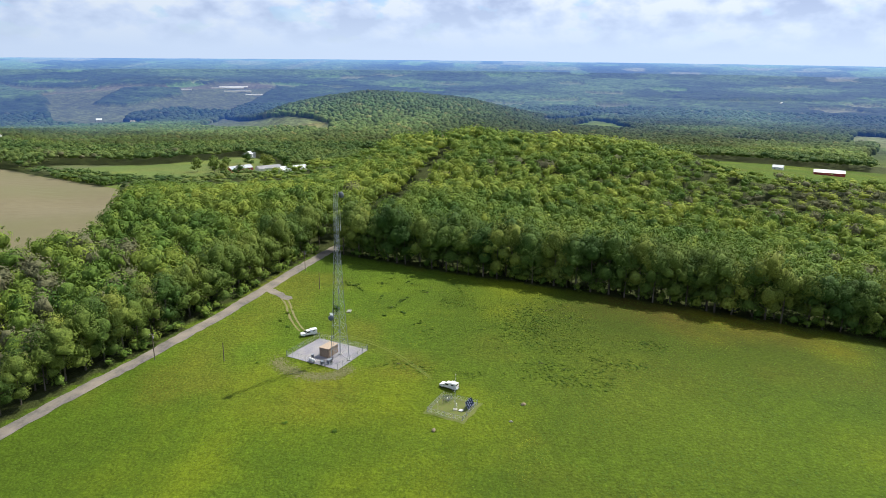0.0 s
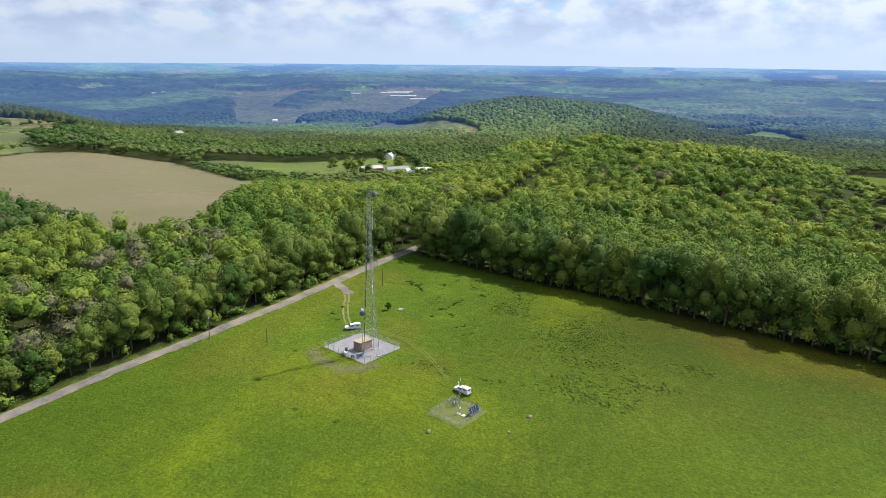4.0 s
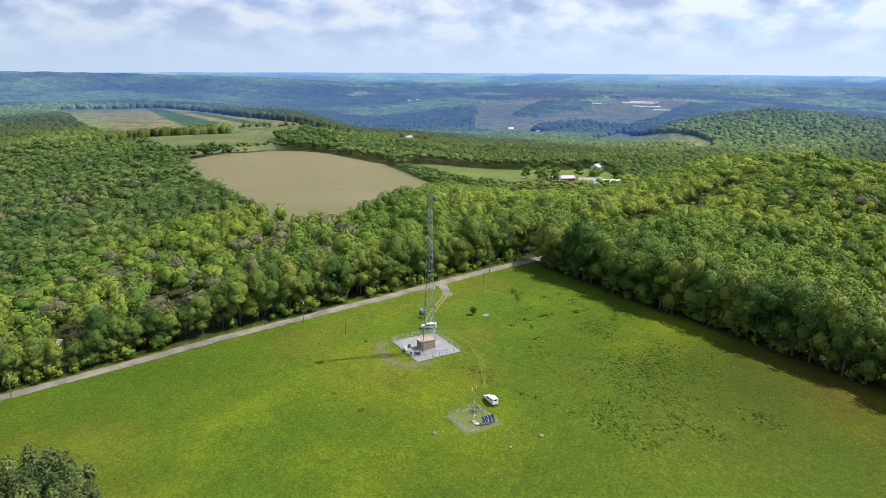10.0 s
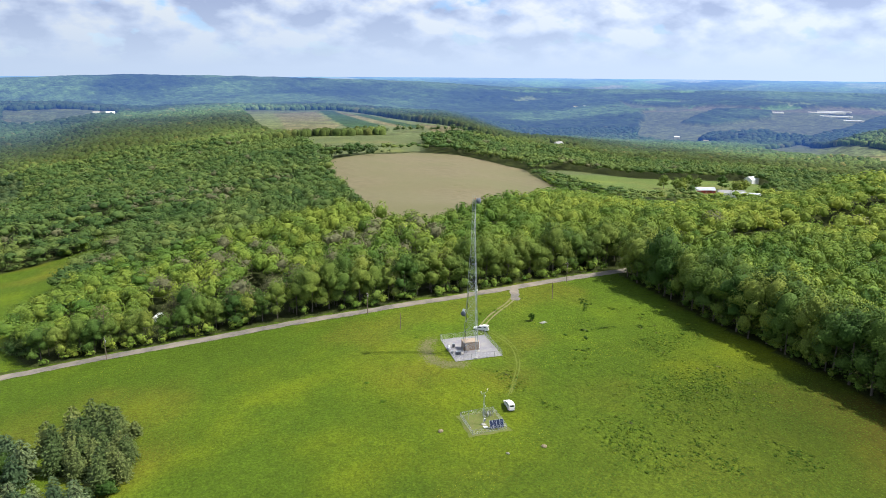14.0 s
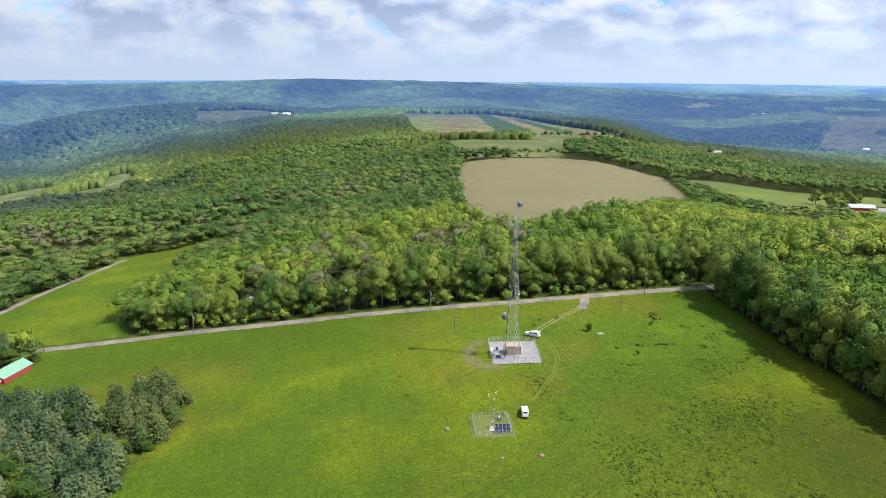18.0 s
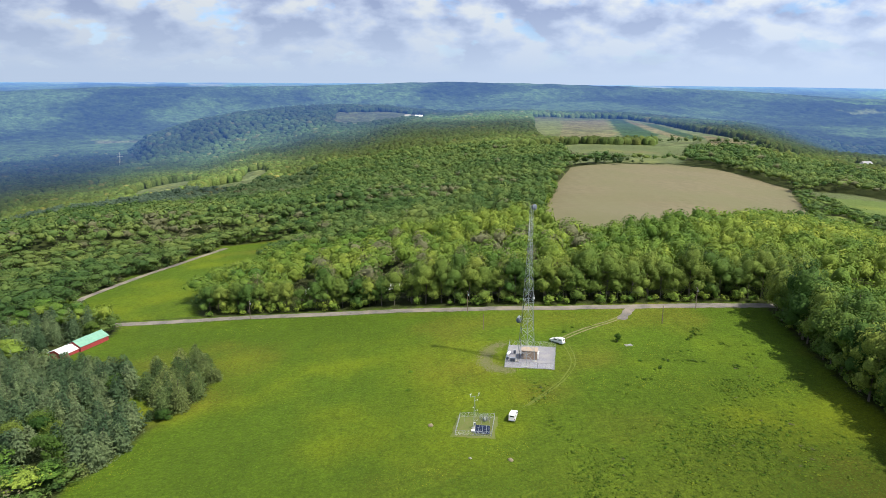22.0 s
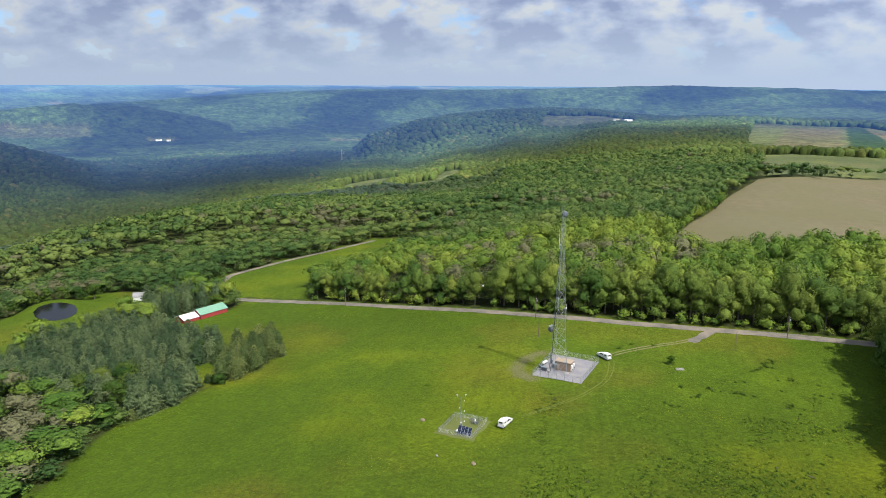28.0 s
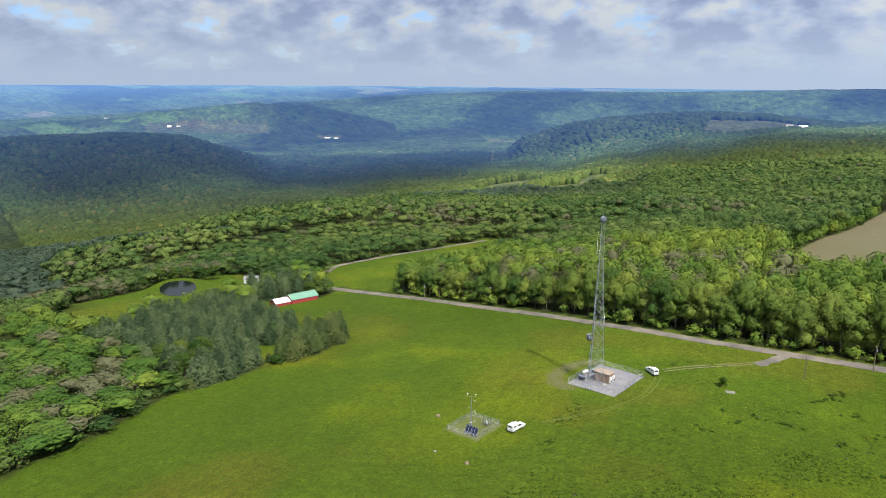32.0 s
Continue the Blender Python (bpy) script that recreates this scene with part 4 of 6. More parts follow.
def conifer_kind(seed, height, width, label, mat="pine", group="pines in the grove"):
    """A pine: whorls of boughs, upswept at their tips, round a straight stem."""
    rng = np.random.default_rng(seed)
    ob = thing("pine_tree", Matrix(), label, "tree", group)
    part("trunk", Geo().tube((0, 0, -0.6), (0, 0, height * 0.97), 0.2, 0.03, 6), M["bark"], ob)
    V, F, n = [], [], 0
    tiers = int(height / 0.72)
    for k in range(tiers):
        t = k / tiers
        z = height * (0.05 + 0.93 * t)
        r = width * 0.5 * (1 - t ** 2.3) ** 0.9 * rng.uniform(0.8, 1.14) + 0.15
        m = max(4, int(9 * (1 - t) + 4))
        a = rng.uniform(0, 6.3) + np.arange(m) * 2 * math.pi / m + rng.normal(0, 0.18, m)
        reach = rng.uniform(0.8, 1.15, m)
        for q, w in ((0.5, 1), (0.74, 2), (0.97, 3)):
            for _ in range(w):
                b = a + rng.normal(0, 0.16, m)
                rr = r * reach * q
                p = np.stack([np.cos(b) * rr, np.sin(b) * rr, z - 0.16 * rr + 0.2 * r * q * q + rng.normal(0, 0.12, m)], 1)
                o = np.stack([np.cos(b), np.sin(b), np.full(m, -0.35)], 1) + rng.normal(0, 0.25, (m, 3))
                o /= np.linalg.norm(o, axis=1, keepdims=True)
                v, f = boughs_at(rng, p, o, 0.88, 0.50)
                V.append(v)
                F.append(f + n)
                n += len(v)
    cv, cf = ICO2
    V.append(cv * np.array((width * 0.31, width * 0.31, height * 0.45)) * (1 - 0.45 * cv[:, 2:3]) + np.array((0, 0, height * 0.46)))
    F.append(cf + n)
    cr = new("crown", raw_mesh("crown", np.concatenate(V), np.concatenate(F), M[mat]))
    cr.parent = ob
    return ob


def scatter(rng, x0, x1, y0, y1, step):
    """Places on a jittered grid."""
    x, y = np.meshgrid(np.arange(x0, x1, step), np.arange(y0, y1, step))
    x = x + (np.floor((y - y0) / step) % 2) * step * 0.5
    return (x + rng.uniform(-0.42, 0.42, x.shape) * step).ravel(), (y + rng.uniform(-0.42, 0.42, y.shape) * step).ravel()


def spread_out(kinds, places, rng, lo=0.8, hi=1.15, grow=None):
    """Puts the first of each kind at a place of its own and copies them to the rest."""
    for i, (x, y) in enumerate(places):
        k = kinds[int(rng.integers(len(kinds)))]
        s = rng.uniform(lo, hi) * (grow(x, y) if grow else 1)
        m = on_ground(x, y, rng.uniform(0, 360), -0.1)
        ob = copy_thing(k, m)
        ob.scale = (s * rng.uniform(0.92, 1.08), s * rng.uniform(0.92, 1.08), s)
    for k in kinds:
        for o in (*k.children_recursive, k):
            bpy.data.objects.remove(o)


def tree_growth(x, y):
    """Trees are lower towards the downhill end of the wood."""
    scrub = 1 - 0.42 * smooth(-92, -104, x) * smooth(30, 8, y)
    return scrub * np.interp(x, (-240, -110, -40, 50, 140), (0.62, 0.66, 0.80, 0.97, 1.0)) * (1 - 0.45 * np.exp(-((x - 305) / 75) ** 2 - ((y - 210) / 60) ** 2))


rng = np.random.default_rng(5)
EDGE_LABEL = "leafy green maple standing at the meadow's wooded edge"
edge_kinds = [tree_kind(11 + k, "broadleaf_tree", h, w, b, M["leaf_near"], EDGE_LABEL, "tree", "trees along the wood's edge", 30, 29, 0.47, 5, 0.62)
              for k, (h, w, b) in enumerate(((21.5, 11, 3.5), (23.5, 11, 4.5), (19, 11, 2.0), (22, 13, 3.0), (17, 10.5, 1.5)))]
# two rows of trees that stand nearest, along the road and the meadow's far side
sy = np.arange(-150, 88, 6.1)
nx = np.arange(-106, 150, 6.3)
px = np.concatenate([east_edge(sy) + 2.4, east_edge(sy + 3) + 9.0, nx, nx + 3.1])
py = np.concatenate([sy, sy + 3, road_y(nx) + 10.0, road_y(nx + 3.1) + 16.0])
px, py = px + rng.normal(0, 0.9, len(px)), py + rng.normal(0, 0.9, len(py))
wood = field_at(px, py) == 0
YARDS = ((-20, 157, 9), (-21, 148, 7), (-20, 139, 5.5), (-61, 168, 8), (-60, 158, 7), (-61, 149, 5))
clear = (px > 128) & (np.abs(py - road_y(px)) < 7)
for hx, hy, hr in YARDS:
    clear |= np.hypot(px - hx, py - hy) < hr
near_rows = wood & ~clear & ~inside(MEADOW, px, py)
spread_out(edge_kinds, list(zip(px[near_rows], py[near_rows])), rng, 0.86, 1.1, lambda x, y: tree_growth(x, y) * (1.18 if x > 100 and y < 85 else 1.0))
grey_kinds = [tree_kind(31, "bare_tree", 17, 7, 5, M["grey_leaf"], "thin brownish half-bare tree at the wood's edge", "tree", "half-bare trees", 20, 7, 0.5, 14, 0.12)]
spread_out(grey_kinds, [(-20, 143), (-27, 147), (-16, 148), (-50, 158), (-55, 160), (-36, 139), (-28, 136), (-62, 144), (5, 124), (28, 116), (-12, 131), (52, 113), (-84, 152), (-50, 150), (70, 112)], rng, 0.85, 1.1)

# pines in the grove
pine_kinds = [conifer_kind(41 + k, h, w, "dark blue-green pine in a dense grove beside the meadow") for k, (h, w) in enumerate(((10.6, 6.0), (11.2, 5.8), (9.8, 6.2)))]
qx, qy = scatter(rng, -220, -96, 0, 118, 4.9)
LEAFY = ((-128, 27, 8), (-118, 60, 5), (-121, 12, 6), (-142, 22, 6))
keep = inside(PINES, qx, qy) & (rng.random(len(qx)) < 0.93)
for hx, hy, hr in LEAFY:
    keep &= np.hypot(qx - hx, qy - hy) > hr
spread_out(pine_kinds, list(zip(qx[keep], qy[keep])), rng, 0.82, 1.1)
olive_pines = [conifer_kind(46 + k, h, w, "olive-green pine in a clump at the meadow's edge", "pine_olive", "pines in the clump") for k, (h, w) in enumerate(((10.8, 6.6), (9.6, 6.4)))]
qx, qy = scatter(rng, -118, -78, 28, 84, 4.7)
keep = inside(CLUMP, qx, qy)
spread_out(olive_pines, list(zip(qx[keep], qy[keep])), rng, 0.8, 1.1)
small_pines = [conifer_kind(51, 6.0, 4.2, "young pine at the edge of the meadow", "pine_olive", "young pines")]
spread_out(small_pines, [(-99, 34), (-107, 2), (-84, 62), (-124, 52)], rng, 0.55, 0.9)
barn_pines = [conifer_kind(54, 15, 7.5, "tall dark spruce behind the red barn", "pine", "spruces by the barn")]
spread_out(barn_pines, [(-163, 137), (-158, 142), (-169, 133), (-175, 140), (-168, 146), (-182, 134), (-160, 149), (-177, 128), (-187, 141), (-172, 124), (-180, 121), (-187, 127), (-193, 134), (-179, 134), (-184, 147), (-194, 145), (-176, 147)], rng, 0.75, 1.1)
leafy_kinds = [tree_kind(65, "broadleaf_tree", 9.5, 7.5, 0.8, M["leaf_grove"], "low green broadleaf tree beside pines and pond", "tree", "broadleaf trees among the pines", 18, 26, 0.42, 4)]
spread_out(leafy_kinds, [(-128, 27), (-123, 23), (-131, 33), (-118, 60), (-120, 12), (-143, 22), (-137, 27), (-113, -2), (-155, 138), (-152, 144), (-272, 141), (-270, 150), (-264, 156), (-256, 160), (-275, 132), (-247, 161)], rng, 0.75, 1.1)

yard_kinds = [tree_kind(67, "broadleaf_tree", 13, 10, 1.5, M["leaf_near"], "round green shade tree beside distant farm buildings", "tree", "shade trees round the farm", 14, 12, 1.0, 4)]
spread_out(yard_kinds, [(482, 346), (494, 352), (470, 350), (447, 338), (436, 322), (528, 322), (540, 306), (514, 338), (488, 300), (420, 296), (500, 370), (455, 362), (545, 335)], rng, 0.75, 1.15)

# where half-bare grey trees stand: place, reach, share
GREY = ((-310, 110, 40, 0.7), (-300, 172, 30, 0.6), (-139, -14, 14, 0.8), (-190, 382, 34, 0.75), (-28, 205, 26, 0.5), (-36, 152, 24, 0.4), (11, 477, 40, 0.4), (44, 176, 26, 0.4), (356, -190, 40, 0.5), (-5, 140, 18, 0.4), (-160, 5, 25, 0.3))


def woods(name, x, y, height, width, seed, variants, clumps, per, size, core, label, mat="leaf", low=True, foot=0.78):
    """A stretch of woodland joined in one mesh: every tree a crown of its own, turned, sized and tinted by chance."""
    rng = np.random.default_rng(seed)
    shapes = [crown_arrays(rng, 1.0, 1.6, foot, clumps, per, size, core, rng.uniform(0.0, 0.25), 0.64 if foot > 0.5 else 0.62) for _ in range(variants)]
    V, F, T, n = [], [], [], 0
    z = ground(x, y)
    pick = rng.integers(variants, size=len(x))
    tall = height * rng.uniform(0.78, 1.15, len(x)) * (0.85 + 0.3 * fbm(x, y, 45, 77))
    wide = width * rng.uniform(0.8, 1.3, len(x))
    tall, wide = tall * young(x, y), wide * np.sqrt(young(x, y))
    if low:
        tall = tall * tree_growth(x, y) * np.interp(np.hypot(x, y), (170, 300, 420), (1.0, 0.80, 0.74))
    if foot < 0.5:
        few = rng.uniform(0.5, 1.35, len(x))
        tall, wide = tall * few, wide * np.sqrt(few)
    turn = rng.uniform(0, 2 * math.pi, len(x))
    hue = np.clip(rng.normal(0.5, 0.22, len(x)) + 1.1 * (fbm(x, y, 60, 61) - 0.5), 0, 0.9)
    bare = np.zeros(len(x))
    for gx, gy, gr, amount in GREY:
        bare = np.maximum(bare, amount * np.exp(-((x - gx) ** 2 + (y - gy) ** 2) / gr ** 2))
    if name != "brush":
        hue[rng.random(len(x)) < bare + 0.012 + 0.5 * np.clip(fbm(x, y, 70, 63) - 0.62, 0, 1)] = 1.0
    for k in range(variants):
        m = np.flatnonzero(pick == k)
        v, f = shapes[k]
        c, s = np.cos(turn[m])[:, None], np.sin(turn[m])[:, None]
        X = (v[:, 0] * c - v[:, 1] * s) * wide[m][:, None] + x[m][:, None]
        Y = (v[:, 0] * s + v[:, 1] * c) * wide[m][:, None] + y[m][:, None]
        Z = v[:, 2] / 1.6 * tall[m][:, None] + z[m][:, None]
        V.append(np.stack([X, Y, Z], -1).reshape(-1, 3))
        F.append((f[None] + (np.arange(len(m)) * len(v))[:, None, None] + n).reshape(-1, 3))
        T.append(np.repeat(hue[m], len(v)))
        n += len(m) * len(v)
    if not n:
        return
    ob = new(name, raw_mesh(name, np.concatenate(V), np.concatenate(F), M[mat], (("tint", "FLOAT", np.concatenate(T)),), smooth_faces=True))
    tagged(ob, label, "woods", "", "stuff")


def in_view(x, y):
    """Land that can be looked over from the air, without the folds behind the ridges."""
    return inside(VIEW, x, y) & ~inside(BEHIND[0], x, y) & ~inside(BEHIND[1], x, y)


def open_air(x, y):
    """Keeps the wood off the barn, the spruces behind it and the shed by the pond."""
    return (np.hypot(x + 156, y - 124) > 14) & (np.hypot(x + 182, y - 132) > 15) & (np.hypot(x + 212, y - 154) > 16)


def not_edge(x, y):
    """Leaves out the rows that stand as trees of their own."""
    rows = (y > road_y(x)) & (y < road_y(x) + 19) & (x > -108) & (x < 152)
    rows |= (x > east_edge(y)) & (x < east_edge(y) + 13) & (y < road_y(x) - 4) & (y > -150)
    return ~rows


# middle woods, then far ones
x, y = scatter(rng, -420, 520, -240, 420, 7.9)
m = (field_at(x, y) == 0) & in_view(x, y) & (np.hypot(x, y) < 410) & ~pines_at(x, y) & (np.abs(y - road_y(x)) > 6.5) & not_edge(x, y)
for hx, hy, hr in YARDS:
    m &= np.hypot(x - hx, y - hy) > hr
m &= open_air(x, y)
m &= ~((x > 137) & (x < 180) & (np.abs(y - road_y(x)) < 5))
close = (np.hypot(x, y) < 265) & m
woods("woodland", x[close], y[close], 19.5, 9.2, 6, 14, 12, 19, 0.082, ICO2, "dense green broadleaf wood in early summer leaf")
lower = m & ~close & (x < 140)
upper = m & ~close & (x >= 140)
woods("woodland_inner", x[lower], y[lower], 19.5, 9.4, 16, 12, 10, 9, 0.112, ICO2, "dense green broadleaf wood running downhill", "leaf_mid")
woods("woodland_knoll", x[upper], y[upper], 19.5, 9.4, 17, 12, 10, 9, 0.112, ICO2, "light green broadleaf wood over a knoll, tinted as sunlit", "leaf_knoll")
x, y = scatter(rng, -1010, 1010, -500, 1010, 9.1)
far = np.hypot(x, y)
m = (field_at(x, y) == 0) & in_view(x, y) & (far >= 410) & (far < EDGE + 8)
low = ground(x, y) < -60
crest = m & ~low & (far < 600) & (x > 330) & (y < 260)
woods("woodland_crest", x[crest], y[crest], 15.5, 10.8, 58, 12, 6, 6, 0.14, ICO1, "light green wood along the knoll's crest, tinted as sunlit", "leaf_knoll", False)
low |= crest
m &= ~crest
woods("woodland_beyond", x[m & ~low], y[m & ~low], 14.5, 11.2, 8, 12, 5, 5, 0.15, ICO1, "unbroken green broadleaf woods on the slopes beyond", "leaf_mid", False)
woods("woodland_west", x[m & low & (x < -250)], y[m & low & (x < -250)], 15.0, 13.4, 48, 10, 4, 3, 0.2, ICO1, "blue-green woods filling the western valley", "leaf_hazed", False)
low &= x >= -250
m &= (x >= -250) | (ground(x, y) >= -60)
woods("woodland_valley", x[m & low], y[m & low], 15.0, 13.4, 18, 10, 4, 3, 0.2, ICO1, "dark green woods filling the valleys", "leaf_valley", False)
x, y = scatter(rng, -300, 190, -330, 60, 9.0)
m = (field_at(x, y) == 0) & ~in_view(x, y) & not_edge(x, y) & (np.hypot(x, y) < 400)
woods("woodland_behind", x[m], y[m], 17.0, 12.0, 38, 6, 5, 4, 0.2, ICO1, "green woods round the meadow's southern end")


def distant_crowns(name, x, y, height, width, rings, seed, label):
    """Far trees, a low lumpy dome each, in the hues of the far woods."""
    rng = np.random.default_rng(seed)
    side = 5
    a = np.arange(side) * 2 * math.pi / side
    V, F = [np.array((0, 0, 1.0))], []
    for k, (r, h) in enumerate(rings):
        V += [np.array((r * math.cos(q + 0.5 * k), r * math.sin(q + 0.5 * k), h)) for q in a]
    for j in range(side):
        F.append((0, 1 + j, 1 + (j + 1) % side))
        for k in range(len(rings) - 1):
            p, q = 1 + k * side, 1 + (k + 1) * side
            F += [(p + j, q + j, p + (j + 1) % side), (p + (j + 1) % side, q + j, q + (j + 1) % side)]
    V, F = np.array(V), np.array(F)
    n, far = len(x), np.hypot(x, y)
    wob = 1 + rng.normal(0, 0.08, (n, len(V), 1))
    turn = rng.uniform(0, 6.3, n)[:, None]
    tall = height * rng.uniform(0.84, 1.08, n) * (0.75 + 0.5 * fbm(x, y, 90, 31, 2))
    wide = width * 0.5 * rng.uniform(0.8, 1.25, n)
    P = V[None] * wob
    X = (P[..., 0] * np.cos(turn) - P[..., 1] * np.sin(turn)) * wide[:, None] + x[:, None]
    Y = (P[..., 0] * np.sin(turn) + P[..., 1] * np.cos(turn)) * wide[:, None] + y[:, None]
    Z = P[..., 2] * tall[:, None] + ground(x, y)[:, None]
    hue = rng.normal(1.0, 0.13, (n, 1)) + rng.normal(0, 0.06, (n, 3)) * np.array((1.0, 0.3, 0.6))
    hue[rng.random(n) < 0.03] = np.array((1.9, 1.35, 1.6))
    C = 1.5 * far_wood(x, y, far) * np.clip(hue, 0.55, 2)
    # the same painted haze glows on the far crowns
    air = painted_haze(np.arctan2(x, y), far)
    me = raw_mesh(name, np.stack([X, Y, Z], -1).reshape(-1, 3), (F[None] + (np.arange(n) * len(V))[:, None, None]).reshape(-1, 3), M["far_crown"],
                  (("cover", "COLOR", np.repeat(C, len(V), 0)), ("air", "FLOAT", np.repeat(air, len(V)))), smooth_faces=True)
    tagged(new(name, me), label, "woods", "", "stuff")


def far_woodland(step, r0, r1):
    x, y = scatter(rng, -1900, 2260, -1000, 2260, step)
    r, az = np.hypot(x, y), np.degrees(np.arctan2(x, y))
    k = field_at(x, y)
    crop, _ = patchwork(x, y, r, k)
    m = (r > r0) & (r <= r1) & (az > -62) & (az < 112) & (k == 0) & ~crop
    return x[m], y[m]


x, y = far_woodland(9.9, EDGE + 8, 1640)
distant_crowns("woodland_distant", x, y, 12.5, 14.0, ((0.5, 0.94), (0.95, 0.68), (0.94, 0.0)), 71, "unbroken green woods over distant slopes and a rounded hill")
x, y = far_woodland(14.6, 1640, CROWNS + 10)
distant_crowns("woodland_hazy", x, y, 12.5, 21.0, ((0.6, 0.90), (1.0, 0.5), (0.94, 0.0)), 72, "hazy blue-green woods on ridges beyond the valleys")
# trees leafed to the ground where a wood meets open land
x, y = scatter(rng, -330, 470, -240, 470, 5.2)
m = (field_at(x, y) == 0) & in_view(x, y) & not_edge(x, y) & ~pines_at(x, y) & (np.abs(y - road_y(x)) > 6)
side = np.zeros(len(x), bool)
for k in range(8):
    a = k * math.pi / 4
    side |= field_at(x + 9 * math.cos(a), y + 9 * math.sin(a)) > 0
m &= side & open_air(x, y)
scrub = m & (x < -90)
m &= ~scrub
woods("wood_margin", x[m], y[m], 11.5, 6.6, 14, 12, 10, 15, 0.12, ICO1, "bushy margin trees where the wood meets open grass", "leaf", True, 0.1)
woods("scrub_margin", x[scrub], y[scrub], 10.5, 6.4, 15, 12, 10, 20, 0.10, ICO1, "bushy green scrub round the grove and the pond", "leaf_mid", True, 0.1)

# rough tussocks and weeds in the meadow
x, y = scatter(rng, -135, 140, -120, 108, 3.2)
p = fbm(x, y, 26, 91)
m = (field_at(x, y) == 1) & (rng.random(len(x)) < 0.004 + 1.2 * np.clip(p - 0.58, 0, 1) * (x > 40)) & (y > 5) & (np.hypot(x, y - 2) > 9) & ~inside(((13, 39), (34, 33), (40, 60), (19, 66)), x, y) & (y < road_y(x) - 4)
woods("meadow_weeds", x[m], y[m], 0.38, 1.5, 9, 6, 4, 8, 0.3, ICO1, "low tussocks of coarse weeds scattered through the meadow", "weeds", False, 0.2)

# darker clumps of weeds, and a rough patch of tussocks
hx, hy = [], []
for gx, gy in ((91, 63), (98, 53), (82, 40), (73, 41), (89, 61), (93, 68), (80, 40), (66, 35), (92, 33), (104, 44), (58, 27)):
    hx.append(gx + rng.normal(0, 1.9, 5))
    hy.append(gy + rng.normal(0, 1.3, 5))
woods("weed_clumps", np.concatenate(hx), np.concatenate(hy), 0.42, 1.2, 19, 6, 5, 9, 0.22, ICO1, "dark clumps of tall weeds standing in the meadow", "tall_weed", False, 0.2)
x, y = scatter(rng, 20, 104, -60, 50, 1.05)
rough = np.exp(-(((x - 70) / 22) ** 2 + ((y + 14) / 17) ** 2) * 1.4) + 0.6 * smooth(0.60, 0.72, fbm(x, y, 20, 87))
m = (field_at(x, y) == 1) & (rng.random(len(x)) < 0.75 * rough) & (np.hypot(x, y - 2) > 10)
woods("meadow_tussocks", x[m], y[m], 0.17, 1.05, 20, 6, 3, 3, 0.3, ICO1, "small rounded tussocks of grass in a rough patch", "weeds", False, 0.2)

# tall tufts that give the meadow its grain
x, y = scatter(rng, -140, 140, -150, 125, 1.0)
m = (field_at(x, y) == 1) & (np.hypot(x, y - 2) > 10) & ~inside(((13, 39), (34, 33), (40, 60), (19, 66)), x, y) & (np.abs(y - road_y(x)) > 4.5) & (rng.random(len(x)) < 0.12 + 0.7 * smooth(0.42, 0.62, fbm(x, y, 16, 75))) & (x > -125)
x, y = x[m], y[m]
p = np.stack([x, y, ground(x, y) + 0.05], 1)
v, f = quads_at(rng, p, np.tile(np.array((0.0, 0.0, 1.0)), (len(p), 1)), 0.6, 0.11)
hue = np.clip(0.30 + 0.60 * smooth(0.50, 0.85, fbm(p[:, 0], p[:, 1], 40, 9)) + 0.18 * smooth(0.55, 0.8, fbm(p[:, 0] + 900, p[:, 1], 45, 13)) + 0.5 * (fbm(p[:, 0], p[:, 1], 12, 71) - 0.4) + rng.normal(0, 0.07, len(p)), 0, 0.9)
tagged(new("meadow_grass", raw_mesh("meadow_grass", v, f, M["tuft"], (("tint", "FLOAT", np.repeat(hue, 4)),))), "lush green meadow grass in uneven tufts", "grass", "", "stuff")

# yellow flowers in drifts
fx, fy = [], []
for gx, gy, gr in ((-104, 0, 9), (-97, 12, 7), (-112, -8, 8), (-118, 52, 6), (47, 25, 8), (69, 24, 10), (69, 53, 9), (61, -6, 9), (4, 24, 9), (20, 17, 6), (6, -11, 5), (-172, 300, 10), (-160, 285, 9), (96, 20, 9), (-84, 120, 9), (-20, -22, 7)):
    n = int(4.5 * gr * gr)
    a, q = rng.uniform(0, 6.3, n), np.sqrt(rng.random(n)) * gr
    fx.append(gx + q * np.cos(a) * 1.4)
    fy.append(gy + q * np.sin(a) * 0.8)
fx, fy = np.concatenate(fx), np.concatenate(fy)
m = field_at(fx, fy) == 1
p = np.stack([fx[m], fy[m], ground(fx[m], fy[m]) + 0.16], 1)
v, f = quads_at(rng, p, np.tile(np.array((0.0, 0.0, 1.0)), (len(p), 1)), 0.13, 0.3)
tagged(new("wildflowers", raw_mesh("wildflowers", v, f, M["petal"])), "drifts of small yellow wildflowers in the grass", "flowers", "", "stuff")

# brush along the foot of the woods
x, y = scatter(rng, -112, 152, -210, 175, 2.6)
m = (y > road_y(x) + 4.8) & (y < road_y(x) + 9) & (x > -108) & (x < 140) & (np.abs(x + 19) > 6) & (field_at(x, y) == 0)
m |= (x > east_edge(y) + 0.5) & (x < east_edge(y) + 6) & (y < road_y(x) - 5) & (y > -150)
m &= rng.random(len(x)) < 0.5
woods("brush", x[m] + rng.normal(0, 1.0, m.sum()), y[m] + rng.normal(0, 1.0, m.sum()), 4.6, 3.9, 12, 8, 6, 9, 0.17, ICO1, "low leafy brush along the foot of the wood", "leaf", False, 0.1)

